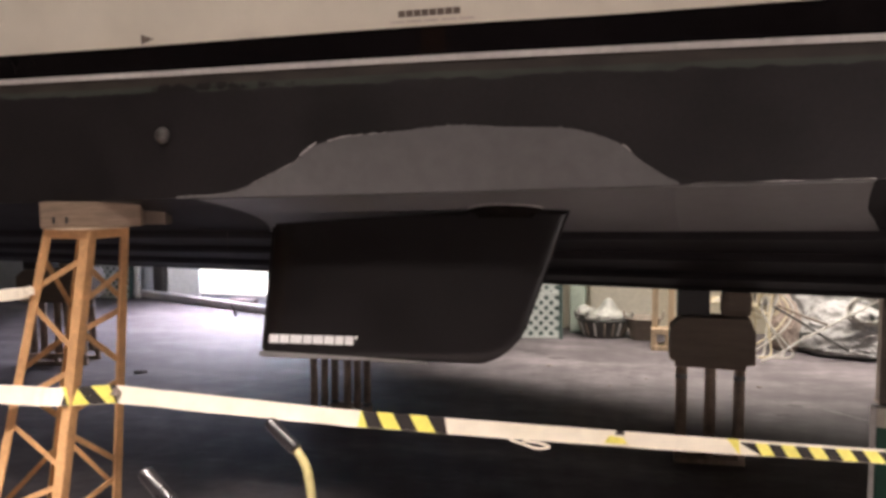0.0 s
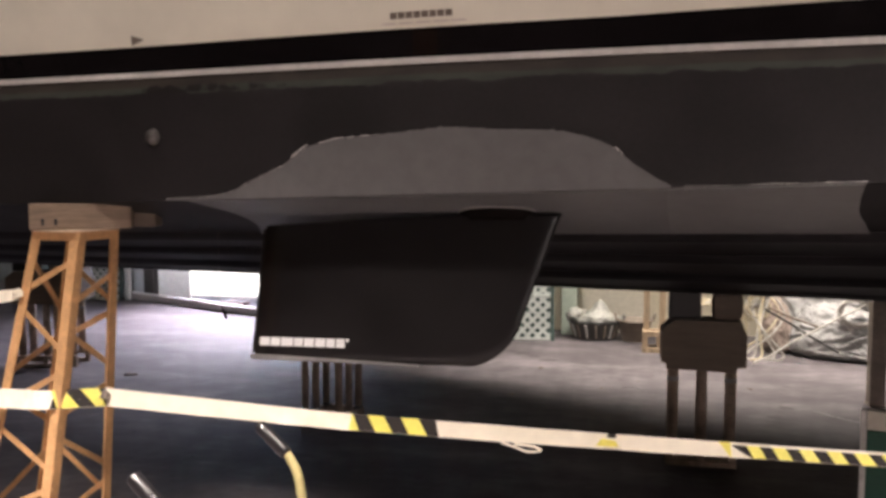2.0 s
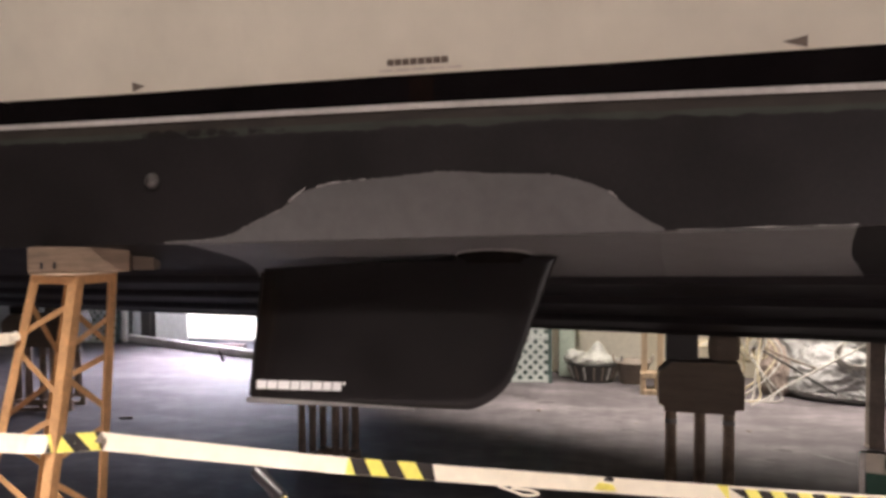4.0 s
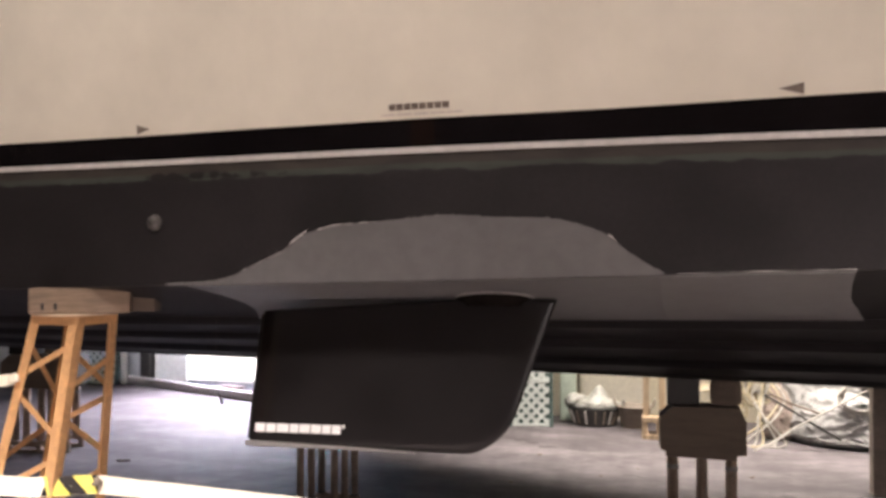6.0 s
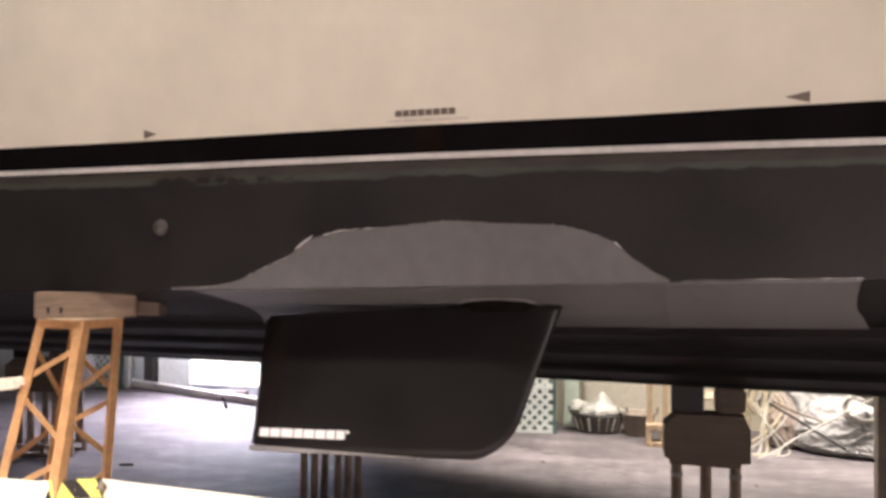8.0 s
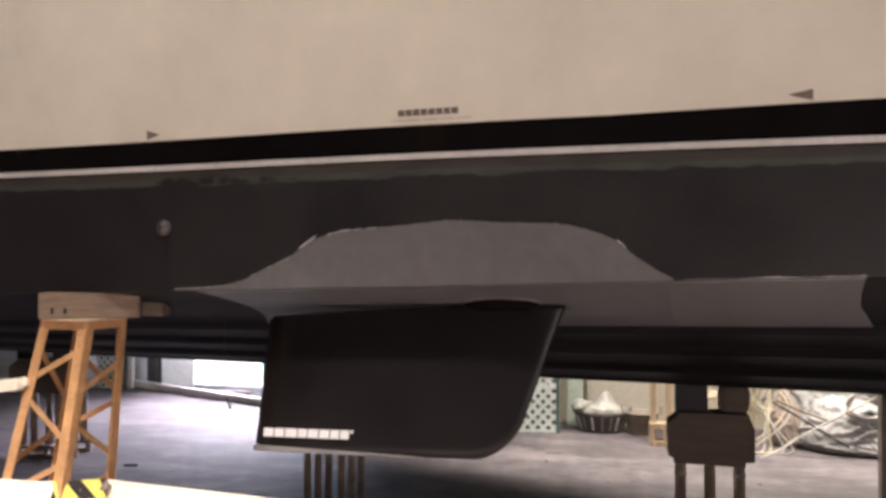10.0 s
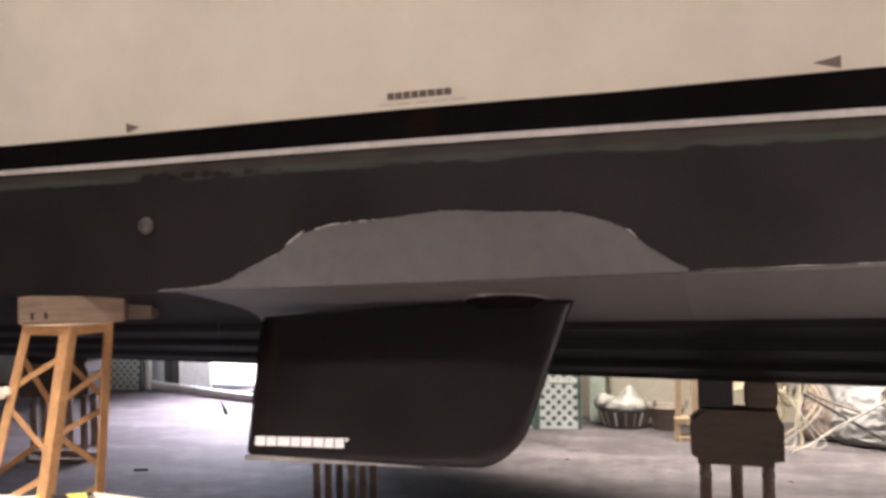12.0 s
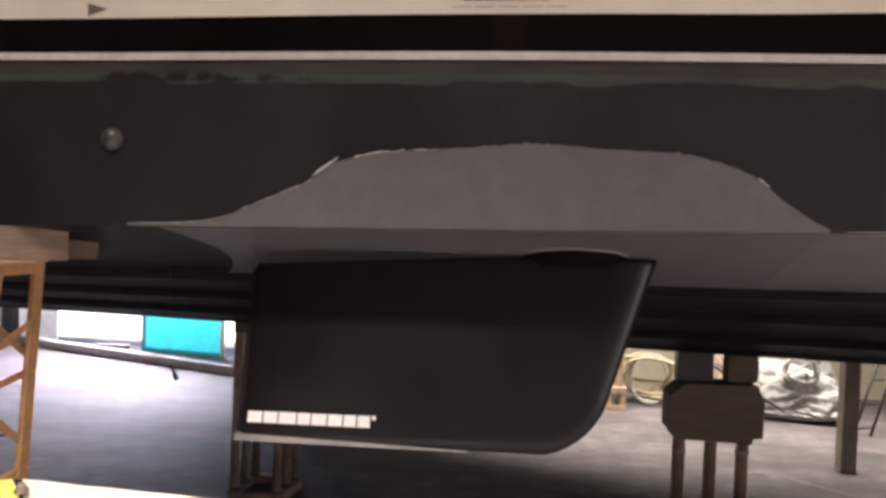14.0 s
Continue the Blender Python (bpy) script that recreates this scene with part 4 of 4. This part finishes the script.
# ---- far right: stored clutter by the cream wall ----
def trellis(name, m, width, height, cell, label):
    tr = thing(name, m)
    tagged(tr, label, "trellis panel", group="trellis panels")
    part("backing_board", box(0.02, 0.012, 0.02, width - 0.02, 0.024, height - 0.02, 0), M_TRELLISGREEN, tr)
    for x in (0, width):
        part("stile", box(x - 0.018, -0.014, 0, x + 0.018, 0.03, height, 0.003), M_TRELLISGREEN, tr)
    for z in (0.018, 0.455, height - 0.018):
        part("rail", box(0.019, -0.010, z - 0.014, width - 0.019, 0.008, z + 0.014, 0.002), M_TRELLIS, tr)
    for d in (1, -1):
        k = -int(height / cell) - 1
        while k * cell < width + height:
            # a diagonal x = k * cell + d * z, clipped to the stiles
            lo, hi = 0.03, height - 0.03
            if d == 1:
                z0, z1 = max(lo, 0.02 - k * cell), min(hi, width - 0.02 - k * cell)
            else:
                z0, z1 = max(lo, k * cell - width + 0.02), min(hi, k * cell - 0.02)
            if z1 - z0 > 0.03:
                y = -0.002 if d == 1 else 0.004
                part("slat", bar((k * cell + d * z0, y, z0), (k * cell + d * z1, y, z1), 0.33 * cell, 0.005, up=(0, 1, 0), bevel=0), M_TRELLIS, tr)
            k += 1
    return tr


trellis("trellis_panel", pose(-1.02, 8.60, 0, -4, 0, 6), 0.40, 1.05, 0.102, "dark green panel with white diagonal lattice slats")
trellis("trellis_panel", pose(-1.47, 8.55, 0, -4, 0, 6), 0.42, 1.05, 0.102, "dark green panel with white diagonal lattice slats")
trellis("trellis_panel", pose(-7.10, 10.45, 0, -4, 0, 0), 0.60, 1.05, 0.10, "white lattice panel against the grey wall")
col = part("pipe_casing", box(-0.56, 9.02, 0, -0.40, 9.295, 3.2, 0.01), M_PALEGREEN)
tagged(col, "pale green boxed pipe casing on the wall", "pipe casing")


def tub(name, m, r0, r1, h, sy, mat, label, slots):
    tb = thing(name, m)
    tagged(tb, label, "tub")
    bm = bmesh.new()
    n = 32
    prof = [(0.0, 0.004), (r0, 0.0), (r0 + 0.01, 0.02), (r1, h - 0.02), (r1 + 0.018, h - 0.014), (r1 + 0.018, h), (r1 - 0.006, h), (r0, 0.03), (0.0, 0.028)]
    rings = [[bm.verts.new((r * math.cos(a * math.tau / n), sy * r * math.sin(a * math.tau / n), z)) for a in range(n)] if r else [bm.verts.new((0, 0, z))] for r, z in prof]
    for a, b in zip(rings, rings[1:]):
        for k in range(n):
            q = (k + 1) % n
            if len(a) == 1:
                bm.faces.new((a[0], b[q], b[k]))
            elif len(b) == 1:
                bm.faces.new((a[k], a[q], b[0]))
            else:
                bm.faces.new((a[k], a[q], b[q], b[k]))
    part("bowl", finish(bm, True), mat, tb)
    for k in range(slots):
        a = math.pi * (1.08 + 0.84 * k / max(1, slots - 1) + 0.025 * math.sin(5.3 * k))
        p0 = Vector((math.cos(a) * (r0 + 0.016), sy * math.sin(a) * (r0 + 0.016), 0.03))
        p1 = Vector((math.cos(a) * (r1 + 0.010), sy * math.sin(a) * (r1 + 0.010), h - 0.03))
        part("rib", bar(p0, p1, 0.016, 0.016, up=(math.cos(a), math.sin(a), 0)), M_LINE if k in (1, 3, 6) else M_GREYTUB, tb)
    for s in (-1, 1):
        pts = [(s * (r1 + 0.01), -0.07, h - 0.01), (s * (r1 + 0.03), -0.05, h + 0.05), (s * (r1 + 0.03), 0.05, h + 0.05), (s * (r1 + 0.01), 0.07, h - 0.01)]
        part("handle", tube(curve_points(pts, 14), 0.010, 8), mat, tb)
    return tb


tub("laundry_tub", pose(-0.205, 8.86, 0), 0.20, 0.255, 0.19, 0.8, M_TUB, "dark plastic tub with ribbed sides, heaped with plastic film", 9)


def film_heap(size, peak, seed):
    """A crumpled film lying in a shallow mound, drawn up into one peaked fold."""
    bm = bmesh.new()
    bmesh.ops.create_icosphere(bm, subdivisions=5, radius=1.0)
    for v in bm.verts:
        d = v.co.normalized()
        w = d + 0.4 * noise.noise_vector(d * 2.3 + Vector((seed, 0, 0)))
        k = 1 + 0.20 * (1 - abs(noise.noise(w * 2.6))) ** 3 + 0.10 * noise.noise(d * 6 + Vector((0, seed, 0)))
        p = Vector((d.x * size[0], d.y * size[1], d.z * size[2])) * k
        r = math.hypot((p.x - peak[0]) / 0.075, p.y / 0.09)
        if d.z > 0:
            p.z += peak[1] * math.exp(-0.9 * r * r)
        else:
            p.z *= 0.35
        v.co = p
    return finish(bm, True)


ob = part("plastic_bag", film_heap((0.245, 0.18, 0.055), (0.055, 0.135), 2.0), M_BAG, m=pose(-0.215, 8.85, 0.205))
tagged(ob, "milky plastic film heaped in the tub with a peaked fold", "bag", group="plastic bags")
ob = part("plastic_bag", lumpy((0.09, 0.10, 0.075), 4.3, 0.4), M_BAG, m=pose(-0.385, 8.80, 0.235, 0, 0, 20))
tagged(ob, "crumpled milky plastic bag hanging over the tub's rim", "bag", group="plastic bags")
tub("bucket", pose(0.185, 8.80, 0), 0.12, 0.165, 0.22, 1.0, M_GREYTUB, "grey plastic bucket beside the ribbed tub", 0)

sawhorse = thing("sawhorse", pose(0.435, 8.30, 0))
tagged(sawhorse, "brown timber frame with three posts on a slotted base", "frame")
for x in (-0.155, -0.01, 0.135):
    part("post", box(x - 0.028, -0.035, 0.205, x + 0.028, 0.035, 1.15, 0.004), M_BROWNWOOD, sawhorse)
part("sill", box(-0.19, -0.10, 0, 0.19, 0.10, 0.045, 0.004), M_BROWNWOOD, sawhorse)
part("top_board", box(-0.19, -0.09, 0.15, 0.19, 0.09, 0.204, 0.004), M_BROWNWOOD, sawhorse)
for x in (-0.165, -0.035, 0.045, 0.165):
    part("short_post", box(x - 0.024, -0.085, 0.046, x + 0.024, 0.085, 0.149, 0.003), M_BROWNWOOD, sawhorse)
brd = part("pale_board", box(-0.36, 9.23, 0.0, 0.30, 9.27, 1.5, 0.004), M_BOARD)
tagged(brd, "pale beige board leaning on the cream wall", "board")

# Coiled cables heaped by the wall in two tangles.
rng = random.Random(12)
for c in range(14):
    near = c > 6
    hx_, hy_, hz_ = (1.28, 8.28, 0.36) if near else (0.91, 8.62, 0.21)
    rx_, rz_ = (rng.uniform(0.06, 0.12), rng.uniform(0.05, 0.13)) if near else (rng.uniform(0.20, 0.32), rng.uniform(0.12, 0.20))
    # each coil is hung from its top, so the loops gather there and fan out below
    cx, cy, lean, ph = hx_ + rng.uniform(-0.05, 0.05) * (2.4 if near else 1), hy_ + rng.uniform(-0.07, 0.07), rng.uniform(-0.35, 0.35) * (2.5 if near else 1), rng.uniform(0, 6)
    ctrl = []
    for k in range(22):
        a = k * math.tau * 1.6 / 21 + 1.4
        w = 1 + (0.28 if near else 0.10) * math.sin(1.9 * a + ph)
        px, pz = rx_ * w * math.cos(a), rz_ * w * math.sin(a)
        ctrl.append((cx + px - 0.25 * lean * pz, cy + 0.05 * math.sin(a * 1.3 + ph), max(0.016, hz_ + 0.22 - rz_ + pz + lean * 0.3 * px)))
    ob = part("cable_coil", tube(curve_points(ctrl, 90), 0.0095 if near else 0.0125, 8), M_WHITEROPE if c % 5 == 4 else M_ROPE)
    tagged(ob, "loose coil of cream cable heaped by the wall", "cable", group="cable coils")

# Slack strands that fan out from the hung tangle down to the floor.
rng = random.Random(5)
for c in range(6):
    x0, y0 = 1.30 + rng.uniform(-0.06, 0.06), 8.24 + rng.uniform(-0.04, 0.04)
    x1, bow = 1.09 + 0.07 * c + rng.uniform(-0.03, 0.03), rng.uniform(-0.10, 0.14)
    ctrl = [(x0 - 0.10, y0, 0.46), (x0, y0, 0.56 + rng.uniform(-0.04, 0.04)), (x0 + bow, y0 - 0.02, 0.42), (x0 * 0.5 + x1 * 0.5 + bow, y0 - 0.08, 0.24), (x1, y0 - 0.12, 0.06), (x1 - 0.05, y0 - 0.17, 0.013), (x1 - 0.16, y0 - 0.15, 0.013)]
    ob = part("cable", tube(curve_points(ctrl, 60), 0.0095, 8), M_WHITEROPE if c % 3 else M_ROPE)
    tagged(ob, "slack pale cable hanging from the tangle to the floor", "cable", group="slack cables")
sack = part("sack", folds((0.13, 0.10, 0.36), 6.0), M_SACK, m=pose(1.47, 8.46, 0.0, 0, 0, -8))
tagged(sack, "pinkish beige sackcloth bundle between cables and sheeting", "sack")
heap = part("plastic_parcel", folds((0.50, 0.30, 0.56), 4.0), M_SHEET, m=pose(2.02, 8.84, 0.0, 0, 0, -12))
tagged(heap, "lumpy bundle wrapped in silver-grey plastic sheet", "bundle", group="wrapped bundles")
heap2 = part("plastic_parcel", folds((0.46, 0.26, 0.34), 9.0), M_SHEET, m=pose(2.00, 8.34, 0.0, 0, 0, -28))
tagged(heap2, "low lumpy bundle in silver-grey plastic sheet", "bundle", group="wrapped bundles")
for name, label, ctrl, r, mat in (
    ("rope", "pale rope thrown over the wrapped bundle", ((1.17, 7.84, 0.014), (1.34, 7.90, 0.085), (1.505, 7.96, 0.185), (1.74, 7.98, 0.32), (1.981, 8.0, 0.455), (2.14, 8.06, 0.53)), 0.0105, M_WHITEROPE),
    ("pole", "thin dark pole lying over the wrapped bundle", ((1.285, 8.0, 0.47), (1.50, 8.0, 0.345), (1.70, 7.99, 0.222), (1.90, 7.98, 0.105)), 0.011, M_DARKSTEEL),
    ("pole", "thin brown pole lying over the wrapped bundle", ((1.33, 8.06, 0.475), (1.50, 8.04, 0.40), (1.62, 8.02, 0.36), (1.74, 8.00, 0.32)), 0.010, M_DARKWOOD),
):
    ob = part(name, tube(curve_points(ctrl, 40), r, 8), mat)
    tagged(ob, label, name)
rng = random.Random(31)
for c in range(4):
    ctrl = []
    for k in range(12):
        a = k * math.tau / 11 + c * 0.7
        ctrl.append((2.06 + rng.uniform(-0.03, 0.03) + 0.14 * math.cos(a), 8.10 - 0.025 * c + rng.uniform(-0.02, 0.02), 0.42 + 0.02 * c + 0.13 * math.sin(a)))
    ob = part("hose_coil", tube(curve_points(ctrl, 70), 0.013, 8), M_WHITEROPE)
    tagged(ob, "white hose coiled on the wrapped bundle", "hose", group="hose coils")
lad = thing("wire_rack", pose(2.38, 7.62, 0, 0, 0, 25))
tagged(lad, "dark steel rack leaning at the wall", "rack")
for x in (-0.10, 0.10):
    part("rail", tube([(x, 0, 0.010), (x + 0.50, 0.10, 0.92)], 0.011, 8), M_DARKSTEEL, lad)
for k in range(5):
    f = (k + 0.4) / 5
    part("rung", tube([(-0.10 + 0.50 * f, 0.10 * f, 0.92 * f), (0.10 + 0.50 * f, 0.10 * f, 0.92 * f)], 0.007, 8), M_DARKSTEEL, lad)

# ---- far left: daylit corner ----
wpst = part("post", box(-6.46, 10.50, 0, -6.40, 10.56, 2.6, 0.004), M_LINE)
tagged(wpst, "slim white post beside the lattice panel", "post")
beam = thing("concrete_beam", pose(0, 0, 0))
tagged(beam, "long grey concrete beam lying on the floor", "beam")
part("body", bar((-6.55, 10.66, 0.058), (-2.94, 9.00, 0.046), 0.09, 0.09, bevel=0.008), M_CONCRETE, beam)
pan = thing("plastic_screen", pose(-4.42, 10.25, 0, 0, 0, -9))
tagged(pan, "bright teal plastic sheet screen stretched on a frame, lit from behind", "screen")
part("sheet", box(0.03, 0.014, 0.03, 0.92, 0.017, 1.17, 0), M_TEAL, pan)
for x in (0.0, 0.95):
    part("stile", box(x - 0.022, 0.0, 0, x + 0.022, 0.03, 1.2, 0.003), M_TEALFRAME if x == 0 else M_LINE, pan)
for z in (0.02, 1.18):
    part("rail", box(0.023, 0.002, z - 0.018, 0.927, 0.028, z + 0.018, 0.003), M_TEALFRAME, pan)
dk = part("column", box(-6.28, 10.66, 0, -6.14, 10.84, 4.0, 0.006), M_DARKSTEEL)
tagged(dk, "dark steel column beside the open gate", "column")
wp = part("white_panel", box(-6.12, 10.76, 0, -5.66, 10.80, 1.9, 0.004), M_WHITEWALL)
tagged(wp, "white panel standing beside the open gate", "panel")
# A plug that hangs on a thin cord from the bottom.
plug = thing("hanging_plug", pose(-1.835, 3.85, 0.96))
tagged(plug, "dark plug on a thin grey cord under the hull", "plug")
part("body", tube([(0.014, 0, -0.008), (0.013, 0, -0.004), (0.004, 0, 0.020), (-0.010, 0, 0.045)], [0.006, 0.009, 0.006, 0.003], 12), M_BLACK, plug)
part("cord", tube(curve_points([(-0.010, 0, 0.043), (-0.018, 0, 0.12), (-0.020, 0, 0.25), (-0.020, 0, 0.425)], 16), 0.0006, 6), M_GREYPOST, plug)
fm = part("offcut", bar((-3.98, 6.43, 0.008), (-3.88, 6.46, 0.008), 0.022, 0.014), M_GREYPOST)
tagged(fm, "small grey-brown timber offcut lying on the floor", "offcut")

rb = part("block", box(-0.19, -0.05, 0.0, 0.19, 0.05, 0.10, 0.006), M_BRICKRED, m=pose(-4.68, 10.03, 0.0, 0, 0, -6))
tagged(rb, "pinkish grey block on the floor beside the concrete beam", "block")

# ---- floor marks and small debris ----
def floor_streak(a, b, w, seed):
    a, b = Vector((*a, 0.003)), Vector((*b, 0.003))
    d = (b - a).normalized()
    nrm = Vector((-d.y, d.x, 0))
    rows = []
    for sgn in (-1, 1):
        rows.append([a.lerp(b, i / 40) + nrm * sgn * w * max(0.15, 0.6 + rag(i * 0.11 + sgn, seed, 0.6)) for i in range(41)])
    return grid_sheet(rows)


ln = part("floor_line", floor_streak((1.36, 6.33), (1.95, 5.70), 0.015, 3.0), M_OLDLINE)
tagged(ln, "worn pale painted line on the concrete floor", "floor line", kind="structure")
rng = random.Random(77)
for k, (x, y) in enumerate(((-0.62, 7.35), (-0.10, 6.72), (0.18, 7.02), (-0.75, 6.40), (-3.05, 7.2), (1.02, 6.9))):
    r = rng.uniform(0.008, 0.018)
    bm = lumpy((r * 1.4, r, r * 0.5), 1.7 * k, 0.5, 2)
    bmesh.ops.translate(bm, verts=bm.verts, vec=(0, 0, r * 0.3))
    db = part("debris_chip", bm, M_DARKWOOD, m=pose(x, y, 0, 0, 0, rng.uniform(0, 180)))
    tagged(db, "small dark chip of debris on the floor", "chip", group="floor debris")

# Dark trodden stains where the floor is lit; the first few paint faint shadow.
for k, (x, y, r, turn) in enumerate(((-0.96, 8.03, 0.04, -30), (-0.84, 7.94, 0.05, 7), (-0.73, 7.85, 0.04, -16), (-0.58, 7.7, 0.05, 21), (-0.72, 7.32, 0.02, -2), (0.04, 7.05, 0.02, -25), (0.11, 6.79, 0.035, 12), (0.2, 6.75, 0.025, -11), (1.07, 6.12, 0.03, 26), (1.11, 6.07, 0.025, 3), (1.19, 6.38, 0.035, -20), (1.02, 5.92, 0.02, 17), (0.63, 7.34, 0.03, -6))):
    bm = bmesh.new()
    ring = []
    for a in range(22):
        ang = a * math.tau / 22
        rr = r * (1 + 0.55 * noise.noise((math.cos(ang) * 1.7 + 3.1 * k, math.sin(ang) * 1.7, 1.0)))
        ring.append(bm.verts.new((1.7 * rr * math.cos(ang), 0.8 * rr * math.sin(ang), 0)))
    bm.faces.new(ring)
    ob = part("floor_stain_shade", bm, M_STAINSHADE, m=pose(x, y, 0.003, 0, 0, turn))
    tagged(ob, "small dark mark on the concrete floor, trodden stain and painted shade", "stain", kind="structure")
